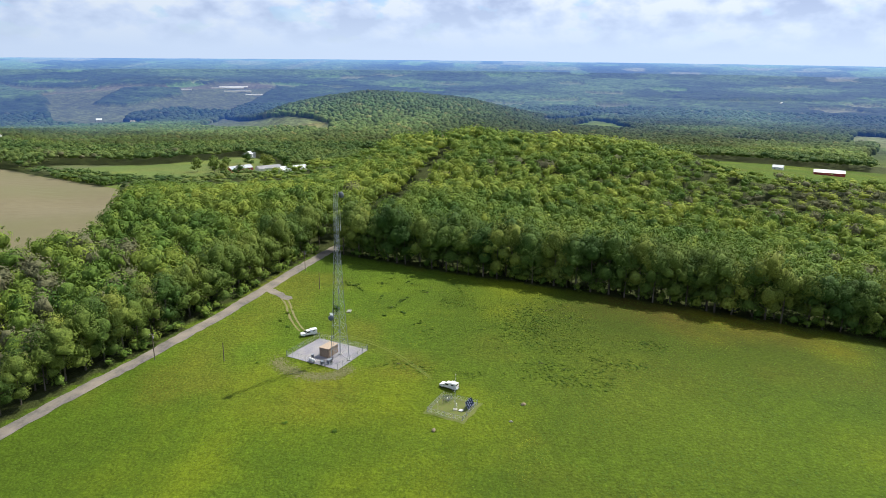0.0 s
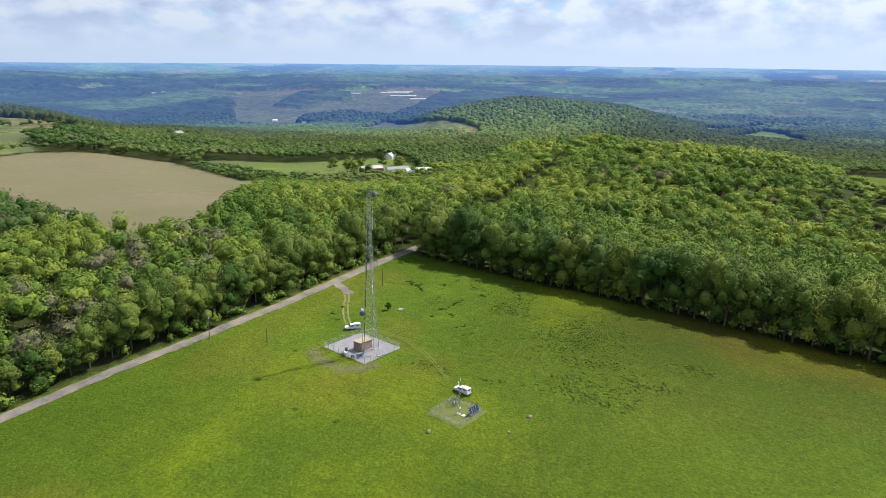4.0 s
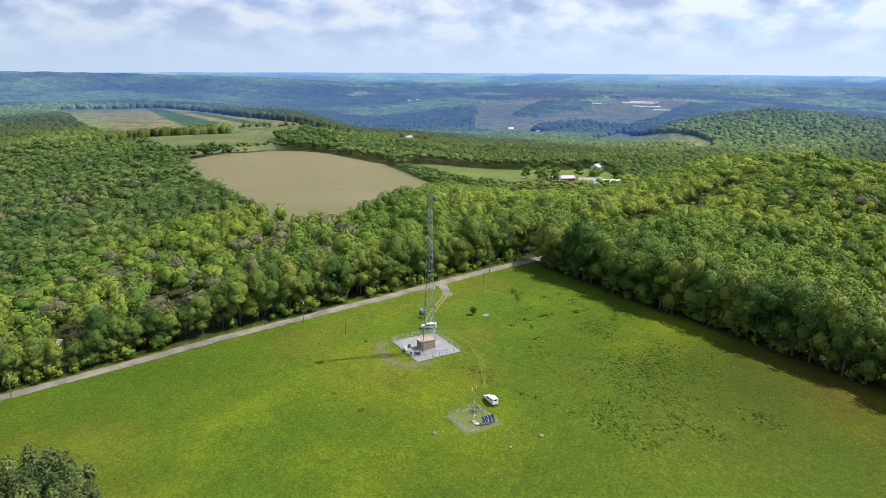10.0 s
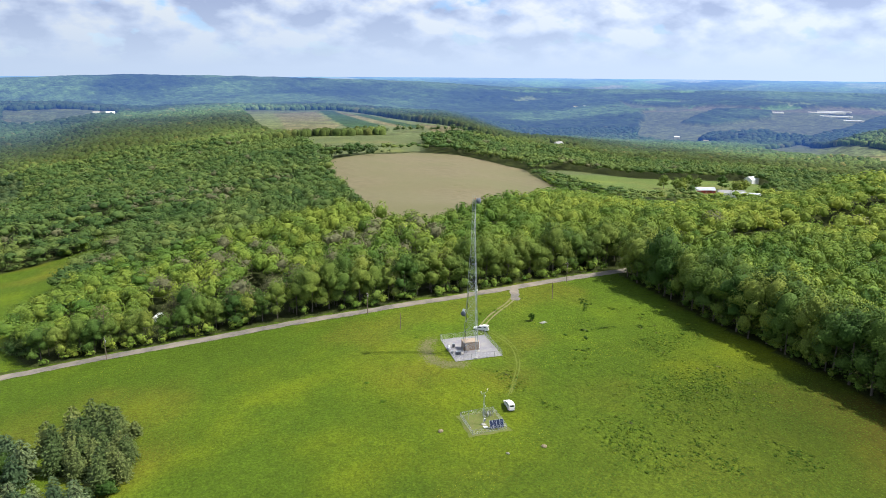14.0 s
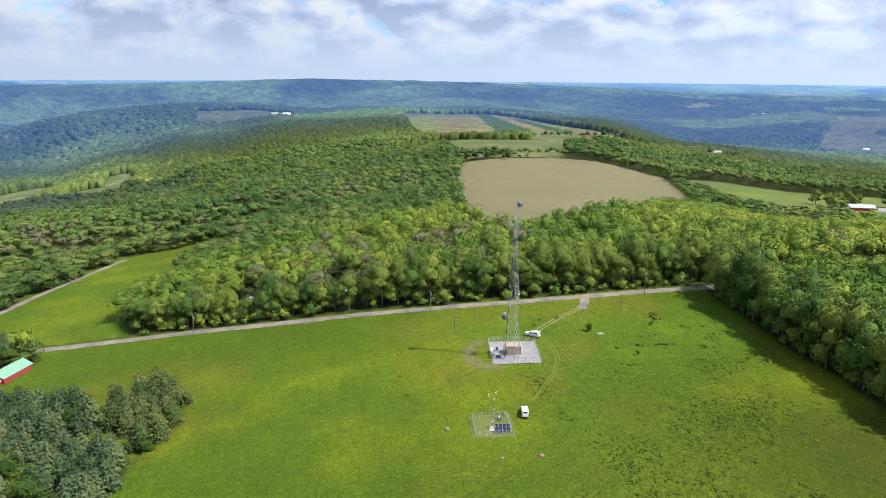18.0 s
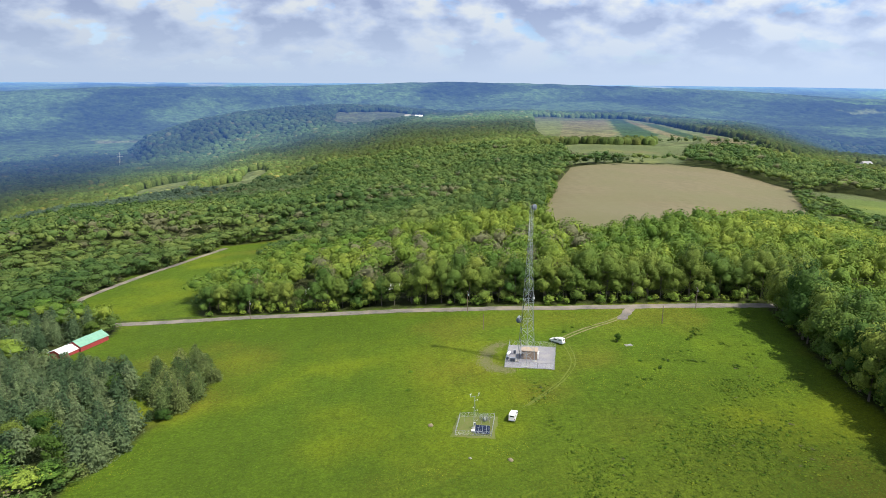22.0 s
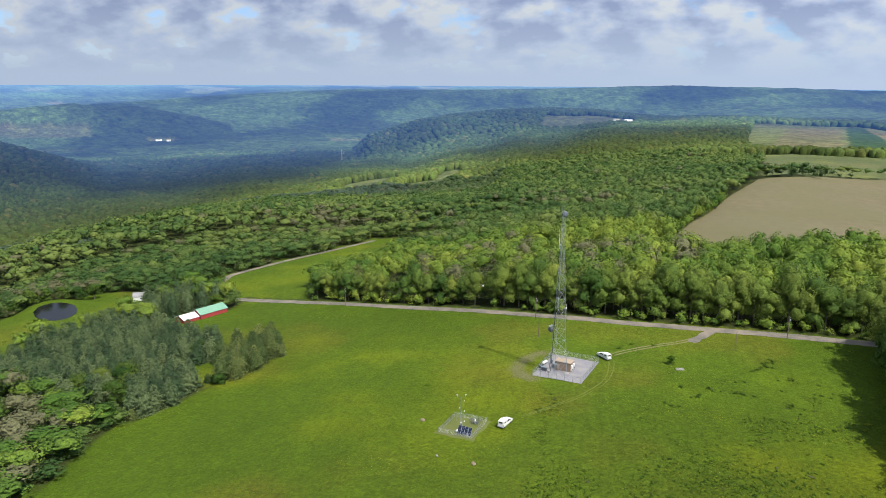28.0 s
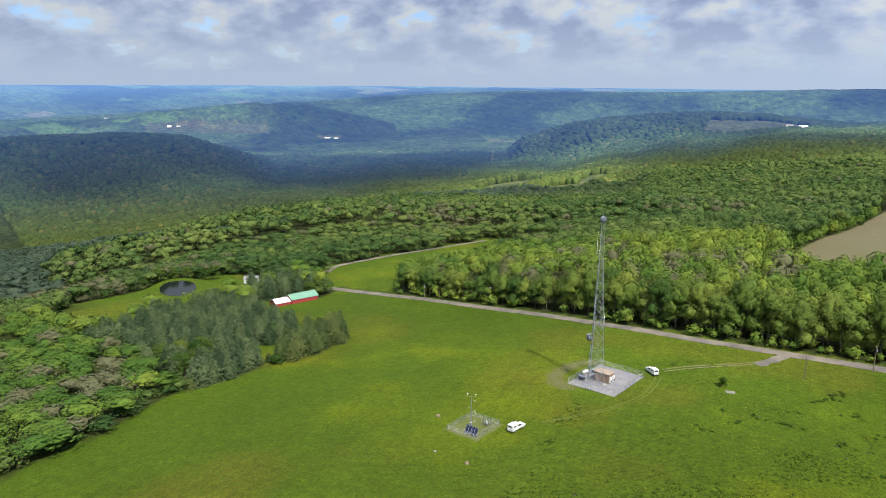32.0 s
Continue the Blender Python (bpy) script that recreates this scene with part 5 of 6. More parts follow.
shrub = tree_kind(61, "shrub", 3.2, 2.4, 0.2, M["weeds"], "small dark leafy shrub standing alone in the meadow", "shrub", "", 9, 14, 0.34, 4, 0.6)
shrub.matrix_world = on_ground(60.6, 60.4, 30)
bush = tree_kind(62, "bush", 3.6, 5.2, 0.2, M["leaf_grove"], "low round green bush beside the clump of pines", "bush", "", 12, 20, 0.34, 4, 0.7)
bush.matrix_world = on_ground(-94.6, 33.2, 10)

# low hedgerows between the far fields
hx, hy = [], []
for line in HEDGES:
    for (x0, y0), (x1, y1) in zip(line, line[1:]):
        n = int(math.hypot(x1 - x0, y1 - y0) / 4.5)
        t = np.linspace(0, 1, n) + rng.normal(0, 0.01, n)
        keep = rng.random(n) < 0.6
        hx.append((x0 + (x1 - x0) * t + rng.normal(0, 2.2, n))[keep])
        hy.append((y0 + (y1 - y0) * t + rng.normal(0, 2.2, n))[keep])
woods("hedgerow", np.concatenate(hx), np.concatenate(hy), 9.0, 8.0, 22, 8, 7, 7, 0.19, ICO1, "uneven hedgerows of small trees between distant fields", "leaf_valley", False, 0.15)

# ---- communications tower and its compound ----
PAD_TURN = -15.6
PAD = [(15.3, 42.4), (31.4, 37.9), (36.9, 57.5), (20.8, 62.6)]
drape("gravel_pad", PAD, M["gravel"], "pale crushed-stone pad under the tower", "gravel pad", 1.5, 0.14, wobble=0.12)
# straw-coloured grass, thinning out from a curved band beside the pad
drng = np.random.default_rng(77)
band = np.array(((17, 39), (12.5, 41.5), (9.5, 46.5), (10.5, 54), (13.5, 60.5), (18.5, 64.5)))
t = drng.uniform(0, len(band) - 1.001, 2600)
q = band[t.astype(int)] + (band[t.astype(int) + 1] - band[t.astype(int)]) * (t % 1)[:, None] + drng.normal(0, 1.35, (2600, 2))
q = q[~inside(PAD, q[:, 0], q[:, 1])]
p = np.stack([q[:, 0], q[:, 1], ground(q[:, 0], q[:, 1]) + 0.09], 1)
v, f = quads_at(drng, p, np.tile(np.array((0.0, 0.0, 1.0)), (len(p), 1)), 0.42, 0.2)
tagged(new("dry_grass", raw_mesh("dry_grass", v, f, M["straw"])), "dry straw-yellow grass in a ring beside the pad", "grass", "", "stuff")
TOWER = (23.2, 44.6)
TZ = gz(*TOWER) + 0.14


def tower_side(z):
    return float(np.interp(z, (0, 19.5, 29.5, 39.5, 54.5), (6.0, 3.5, 2.8, 1.6, 1.15)))


def leg_point(k, z):
    r = tower_side(z) / math.sqrt(3)
    a = radians(-100 + 120 * k)
    return Vector((r * math.cos(a), r * math.sin(a), z))


def dish_part(parent, centre, facing, size, label):
    """A drum-shrouded microwave dish with a rounded radome."""
    m = Matrix.Translation(centre) @ Vector(facing).to_track_quat("Z", "Y").to_matrix().to_4x4()
    r = size / 2
    d = part("dish", Geo().lathe([(r * 0.25, -r * 0.75), (r * 0.7, -r * 0.62), (r * 0.98, -r * 0.3), (r, -r * 0.25), (r, r * 0.35), (r * 0.92, r * 0.52), (r * 0.7, r * 0.66), (r * 0.4, r * 0.74), (0.02, r * 0.77)], m, 20), M["dish"], parent, label, True)
    part("shroud_ring", Geo().lathe([(r * 1.02, r * 0.28), (r * 1.04, r * 0.3), (r * 1.04, r * 0.38), (r * 1.0, r * 0.4)], m, 20), M["steel"], d, "", True)
    return d


def build_tower():
    t = thing("lattice_tower", pose(TOWER[0], TOWER[1], TZ), "tall slender grey galvanised lattice radio tower", "radio tower")
    levels = [0, 4.2, 8.2, 12.0, 15.7, 19.5, 22.8, 26.2, 29.5, 32.5, 35.0, 37.3, 39.5]
    while levels[-1] < 54.4:
        levels.append(levels[-1] + 1.875)
    for k in range(3):
        g = Geo()
        for a, b in zip(levels, levels[1:]):
            r = 0.085 - 0.05 * a / 54.5
            g.tube(leg_point(k, a), leg_point(k, b), r, r * 0.97, 8, False)
        part("leg", g, M["steel"], t)
        part("footing", Geo().lathe([(0.75, -0.5), (0.75, 0.22), (0.7, 0.28)], Matrix.Translation(leg_point(k, 0)), 12), M["concrete"], t, "round white concrete footing")
    for i, (a, b) in enumerate(zip(levels, levels[1:])):
        r = 0.043 - 0.02 * a / 54.5
        for k in range(3):
            j = (k + 1) % 3
            part("brace", Geo().tube(leg_point(k, a), leg_point(j, b), r, None, 5), M["steel"], t)
            part("brace", Geo().tube(leg_point(j, a), leg_point(k, b), r, None, 5), M["steel"], t)
            part("girt", Geo().tube(leg_point(k, b), leg_point(j, b), r, None, 5), M["steel"], t)
    part("cable_run", Geo().tube(leg_point(2, 0.3) * 0.8, leg_point(2, 53) * 0.8, 0.09, 0.06, 6), M["cable"], t, "black cables strapped up one leg")
    a, b = leg_point(1, 1) * 0.93, leg_point(1, 53) * 0.8
    for o in (-0.18, 0.18):
        part("ladder_rail", Geo().tube(a + Vector((o, -o, 0)), b + Vector((o, -o, 0)), 0.022, None, 5), M["steel"], t)
    dish_part(t, (0.45, -1.7, 54.3), (0.62, -0.7, 0.1), 1.9, "grey drum dish with a rounded radome at the top")
    part("dish_mount", Geo().tube((0, -0.5, 54.3), (0.3, -1.2, 54.3), 0.06, None, 6).tube((0.2, -0.9, 53.2), (0.2, -0.9, 55.4), 0.055, None, 6), M["steel"], t)
    d = dish_part(t, (-2.6, 1.7, 14.9), (-0.75, -0.66, 0.0), 1.8, "grey drum dish low on one leg")
    part("dish_mount", Geo().tube(leg_point(2, 14.9), (-2.3, 1.75, 14.9), 0.07, None, 6).tube((-2.25, 1.75, 13.7), (-2.25, 1.75, 16.3), 0.06, None, 6), M["steel"], t)
    part("dish_shield", Geo().box((1.5, 0.9, 0.06), pose(-2.6, 1.6, 16.2, 10, -12, 40), 0.02), M["steel"], t, "flat ice shield over the low dish")
    part("antenna", Geo().tube((0, 0, 54.4), (0, 0, 57.0), 0.04, 0.015, 6).tube((-0.5, 0.3, 54.4), (-0.5, 0.3, 56.4), 0.03, 0.015, 6), M["steel"], t, "short whip aerials on the tower head")
    part("top_light", Geo().lathe([(0.12, 0), (0.14, 0.1), (0.1, 0.34), (0.03, 0.4)], pose(0.35, 0.2, 54.5), 10), M["red"], t, "small red beacon")
    part("side_aerial", Geo().tube((-0.9, -1.7, 43.2), (-0.9, -1.7, 50.4), 0.05, 0.035, 6).tube((-0.2, -0.5, 49.4), (-0.9, -1.7, 49.4), 0.03, None, 5).tube((-0.2, -0.5, 44.4), (-0.9, -1.7, 44.4), 0.03, None, 5), M["white"], t, "long pale stick aerial on side arms")
    part("side_antenna", Geo().tube((0.8, 0.2, 21.6), (2.1, 0.7, 21.6), 0.04, None, 5).tube((2.1, 0.7, 20.0), (2.1, 0.7, 24.2), 0.04, None, 6).box((0.35, 0.35, 0.7), pose(2.1, 0.7, 22.9), 0.05), M["white"], t, "small white panel antenna on a side arm")
    part("cable_bridge", Geo().tube((-2.1, 2.0, 2.6), (1.2, 3.4, 2.7), 0.05, None, 5).tube((-2.1, 2.3, 2.6), (1.2, 3.7, 2.7), 0.05, None, 5).tube((-0.6, 2.7, 0), (-0.6, 2.7, 2.6), 0.05, None, 6), M["steel"], t, "steel cable bridge from leg to shelter")
    return t


build_tower()


def local(cx, cy, turn, up=0.14):
    """The frame of a thing that stands on a pad at a turn."""
    return on_ground(cx, cy, turn, up)


def build_shelter():
    s = thing("equipment_shelter", local(25.4, 49.4, PAD_TURN), "tan prefabricated equipment shelter with a flat pale roof", "shelter")
    L_, W_, H_ = 5.4, 3.4, 3.0
    t = 0.12
    part("wall", Geo().box((L_, t, H_), pose(0, -W_ / 2, H_ / 2), 0.02), M["tan"], s)
    part("wall", Geo().box((L_, t, H_), pose(0, W_ / 2, H_ / 2), 0.02), M["tan"], s)
    part("wall", Geo().box((t, W_ - t - 0.01, H_), pose(-L_ / 2 + t / 2, 0, H_ / 2), 0.02), M["tan"], s)
    part("wall", Geo().box((t, W_ - t - 0.01, H_), pose(L_ / 2 - t / 2, 0, H_ / 2), 0.02), M["tan"], s)
    part("roof", Geo().box((L_ + 0.3, W_ + 0.4, 0.16), pose(0, 0, H_ + 0.08), 0.03), M["tan_roof"], s, "flat pale tan roof slab")
    d = part("door", Geo().box((0.95, 0.06, 2.05), pose(-1.6, -W_ / 2 - 0.08, 1.1), 0.015), M["tan_roof"], s, "plain steel door")
    part("handle", Geo().box((0.05, 0.06, 0.2), pose(-1.25, -W_ / 2 - 0.14, 1.05), 0.01), M["steel"], d)
    for y in (-0.85, 0.85):
        a = part("air_conditioner", Geo().box((0.55, 0.95, 1.9), pose(L_ / 2 + 0.28, y, 1.25), 0.04), M["white"], s, "upright white wall-mounted air conditioner")
        part("grille", Geo().box((0.03, 0.75, 0.6), pose(L_ / 2 + 0.57, y, 0.85), 0.01), M["black"], a)
    part("skid", Geo().box((L_ - 0.2, W_ - 0.2, 0.16), pose(0, 0, 0.0)), M["steel"], s)


build_shelter()


def build_tank():
    m = local(18.6, 52.5, PAD_TURN + 78)
    t = thing("propane_tank", m, "white horizontal propane tank on two saddles", "tank")
    turned = pose(0, 0, 0.85, 0, 90, 0)
    part("vessel", Geo().lathe([(0.05, -1.45), (0.3, -1.38), (0.45, -1.2), (0.48, -1.0), (0.48, 1.0), (0.45, 1.2), (0.3, 1.38), (0.05, 1.45)], turned, 18), M["white"], t, "", True)
    part("dome", Geo().lathe([(0.18, 0), (0.18, 0.14), (0.12, 0.2)], pose(0, 0, 1.3), 12), M["white"], t, "", True)
    for x in (-0.8, 0.8):
        part("saddle", Geo().box((0.2, 0.7, 0.5), pose(x, 0, 0.2), 0.02), M["concrete"], t)


build_tank()


def build_generator(x, y, turn, size, label):
    g = thing("generator_cabinet", local(x, y, turn), label, "generator", "cabinets on the gravel pad")
    sx, sy, sz = size
    part("housing", Geo().box((sx, sy, sz), pose(0, 0, sz / 2 + 0.18), 0.04), M["dish"], g)
    part("lid", Geo().box((sx + 0.08, sy + 0.08, 0.08), pose(0, 0, sz + 0.22), 0.02), M["steel"], g)
    for k in range(5):
        part("louvre", Geo().box((sx * 0.6, 0.03, 0.06), pose(0, -sy / 2 - 0.012, 0.5 + k * 0.12), 0.01), M["black"], g)
    part("base", Geo().box((sx + 0.3, sy + 0.3, 0.2), pose(0, 0, 0.08), 0.02), M["concrete"], g)


build_generator(18.9, 46.6, PAD_TURN, (1.9, 0.95, 1.25), "grey steel generator cabinet on a concrete base")
build_generator(20.9, 53.2, PAD_TURN, (0.8, 0.6, 1.4), "small grey meter cabinet beside the shelter")
build_generator(17.6, 48.6, PAD_TURN + 70, (1.0, 0.7, 1.0), "small grey junction cabinet on the gravel")


def fence(name, corners, height, label, gap=None, mesh_step=0.3, barbed=False, rails=True, post_step=2.6):
    """Chain-link fence: posts, rails and, in each bay, a panel of crossed wires. gap: the side that has a gate."""
    cx = sum(p[0] for p in corners) / len(corners)
    cy = sum(p[1] for p in corners) / len(corners)
    base = on_ground(cx, cy)
    inv = base.inverted()
    f = thing(name, base, label, "fence")

    def at(x, y, z):
        return inv @ Vector((x, y, gz(x, y) + z))

    for i in range(len(corners)):
        a, b = Vector(corners[i]), Vector(corners[(i + 1) % len(corners)])
        n = max(2, round((b - a).length / post_step))
        for k in range(n):
            p, q = a.lerp(b, k / n), a.lerp(b, (k + 1) / n)
            r = 0.045 if k else 0.06
            part("post", Geo().tube(at(p.x, p.y, -0.3), at(p.x, p.y, height + 0.1), r, None, 7), M["fence_steel"], f)
            if rails:
                for zz, rr in ((height, 0.028), (0.12, 0.02)):
                    part("rail", Geo().tube(at(p.x, p.y, zz), at(q.x, q.y, zz), rr, None, 5), M["fence_steel"], f)
            g = Geo()
            ln = (q - p).length
            m = int((ln + height) / mesh_step)
            for w in range(1, m):
                s = w * mesh_step
                for flip in (0, 1):
                    x0, z0 = (s, 0.1) if s < ln else (ln, 0.1 + s - ln)
                    x1, z1 = (0, 0.1 + s) if s < height - 0.1 else (s - height + 0.1, height)
                    if z0 >= height or x1 >= ln:
                        continue
                    if flip:
                        x0, x1 = ln - x0, ln - x1
                    u, v = p.lerp(q, x0 / ln), p.lerp(q, x1 / ln)
                    g.tube(at(u.x, u.y, z0), at(v.x, v.y, z1), 0.007, None, 3, False)
            part("wire_panel", g, M["mesh_wire"], f, "")
    return f


inset = [(PAD[i][0] * 0.985 + 26.1 * 0.015, PAD[i][1] * 0.985 + 50.1 * 0.015) for i in range(4)]
fence("compound_fence", inset, 2.1, "grey chain-link fence round the gravel tower compound")

# ---- weather station ----
ST_TURN = -13.5
STATION = [(-6.2, -2.2), (3.5, -4.5), (6.1, 6.1), (-3.6, 8.5)]
mown = [(x * 1.2, (y - 2) * 1.2 + 2) for x, y in STATION]
drape("mown_plot", mown, M["mown"], "pale short-mown grass plot round the weather station", "grass", 1.2, 0.05, wobble=0.35)
fence("station_fence", STATION, 1.5, "low grey wire fence round the weather station", mesh_step=0.26, post_step=2.5)


def build_mast():
    x, y = -0.5, 1.1
    m = thing("weather_mast", on_ground(x, y, 12), "slim grey ten-metre weather mast with instruments", "weather mast")
    H_ = 9.7

    def leg(k, z):
        r = 0.26 - 0.12 * z / H_
        a = radians(90 + 120 * k)
        return Vector((r * math.cos(a), r * math.sin(a), z))

    for k in range(3):
        part("leg", Geo().tube(leg(k, -0.3), leg(k, H_), 0.03, 0.022, 6), M["steel"], m)
    z = 0.0
    while z < H_ - 0.5:
        for k in range(3):
            part("brace", Geo().tube(leg(k, z), leg((k + 1) % 3, z + 0.55), 0.014, None, 4), M["steel"], m)
        z += 0.55
    part("crossarm", Geo().tube((-1.2, 0, H_ - 0.1), (1.2, 0, H_ - 0.1), 0.03, None, 6), M["steel"], m)
    for s in (-1.2, 1.2):
        w = part("wind_sensor", Geo().tube((s, 0, H_ - 0.1), (s, 0, H_ + 0.35), 0.025, None, 6).lathe([(0.05, 0), (0.11, 0.06), (0.11, 0.2), (0.04, 0.26)], pose(s, 0, H_ + 0.35), 10), M["white"], m, "white wind sensor on the crossarm")
        part("vane", Geo().box((0.5, 0.02, 0.16), pose(s + 0.1, 0, H_ + 0.72), 0.005), M["white"], w)
    for zz in (8.3, 5.2, 2.1):
        part("sensor_arm", Geo().tube((0, 0, zz), (0.95, 0.35, zz), 0.02, None, 5), M["steel"], m)
        part("radiation_shield", Geo().lathe([(0.06, -0.16), (0.13, -0.12), (0.08, -0.08), (0.13, -0.02), (0.08, 0.02), (0.13, 0.08), (0.08, 0.12), (0.03, 0.17)], pose(0.95, 0.35, zz), 10), M["white"], m, "white stacked-plate thermometer shield", True)
    b = part("logger_box", Geo().box((0.62, 0.34, 0.82), pose(0.0, -0.36, 1.55), 0.03), M["white"], m, "white instrument enclosure on the mast")
    part("door_seam", Geo().box((0.56, 0.02, 0.76), pose(0.0, -0.54, 1.55), 0.005), M["dish"], b)
    part("camera_arm", Geo().tube((0, 0, 6.6), (-0.5, -0.5, 6.6), 0.02, None, 5).box((0.16, 0.3, 0.14), pose(-0.55, -0.55, 6.6, 0, 0, 45), 0.02), M["white"], m)
    part("footing", Geo().box((1.2, 1.2, 0.3), pose(0, 0, 0.0), 0.03), M["concrete"], m)


build_mast()


def build_solar():
    s = thing("solar_panel_array", on_ground(1.3, -2.7, ST_TURN), "four dark blue tilted solar panels on a steel rack", "solar panel")
    tilt = pose(0, 0, 1.45, 60)
    for k in range(4):
        x = (k - 1.5) * 1.02
        p = part("panel", Geo().box((0.97, 2.2, 0.05), tilt @ pose(x, 0, 0), 0.008), M["panel"], s)
        g = Geo()
        for sx in (-0.5, 0.5):
            g.box((0.035, 2.24, 0.06), tilt @ pose(x + sx * 0.97, 0, 0.006))
        for sy in (-0.5, 0.5):
            g.box((1.0, 0.035, 0.06), tilt @ pose(x, sy * 2.2, 0.006))
        part("frame", g, M["steel"], p, "bright aluminium frame")
        g = Geo()
        for r in range(1, 6):
            g.box((0.93, 0.008, 0.004), tilt @ pose(x, -1.1 + r * 0.367, 0.028))
        part("cell_line", g, M["mesh_wire"], p)
    for x in (-1.6, 1.6):
        part("leg", Geo().tube((x, 0.75, -0.3), (x, 0.5, 1.9), 0.045, None, 6), M["steel"], s)
        part("leg", Geo().tube((x, -0.5, -0.3), (x, -0.5, 0.65), 0.045, None, 6), M["steel"], s)
        part("strut", Geo().tube((x, -0.5, 0.3), (x, 0.7, 0.9), 0.03, None, 5), M["steel"], s)
    part("battery_box", Geo().box((1.1, 0.6, 0.6), pose(0.5, 0.25, 0.45), 0.03), M["white"], s, "white battery box under the panels")


build_solar()


def build_gauge():
    g = thing("precipitation_gauge", on_ground(3.0, 4.2), "weighing rain gauge inside a ring of slatted wind shields", "rain gauge")
    part("bucket", Geo().lathe([(0.26, 0.4), (0.26, 1.0), (0.14, 1.35), (0.14, 1.6)], Matrix(), 16), M["white"], g, "white gauge cylinder", True)
    part("pedestal", Geo().tube((0, 0, -0.3), (0, 0, 0.45), 0.09, None, 8), M["steel"], g)
    for rad, n, h in ((0.75, 18, 1.5), (1.55, 32, 1.7)):
        hoop = Geo()
        for k in range(24):
            a, b = radians(k * 15), radians(k * 15 + 15)
            hoop.tube((rad * math.cos(a), rad * math.sin(a), h), (rad * math.cos(b), rad * math.sin(b), h), 0.025, None, 5)
        part("hoop", hoop, M["steel"], g)
        for k in range(n):
            a = 2 * math.pi * k / n
            part("slat", Geo().box((0.1, 0.012, 0.75), pose(rad * math.cos(a), rad * math.sin(a), h - 0.4, 8, 0, math.degrees(a) + 90)), M["dish"], g)
        for k in range(4):
            a = radians(45 + 90 * k)
            part("post", Geo().tube((rad * math.cos(a), rad * math.sin(a), -0.3), (rad * math.cos(a), rad * math.sin(a), h), 0.03, None, 6), M["steel"], g)


build_gauge()
b = thing("ground_box", on_ground(-1.0, -0.7, ST_TURN), "white snow-measuring board lying on the grass", "instrument")
part("board", Geo().box((1.15, 1.15, 0.12), pose(0, 0, 0.22), 0.02), M["white"], b)
for sx in (-0.45, 0.45):
    part("foot", Geo().box((0.1, 1.0, 0.3), pose(sx, 0, 0.06)), M["wood"], b)
b = thing("sensor_post", on_ground(-2.6, 5.6, 20), "thin grey post carrying a downward snow sensor", "instrument")
part("post", Geo().tube((0, 0, -0.3), (0, 0, 2.6), 0.04, None, 6), M["steel"], b)
part("arm", Geo().tube((0, 0, 2.5), (1.3, 0, 2.5), 0.025, None, 5), M["steel"], b)
part("sensor", Geo().lathe([(0.1, -0.2), (0.08, 0), (0.05, 0.1)], pose(1.3, 0, 2.42), 10), M["white"], b)


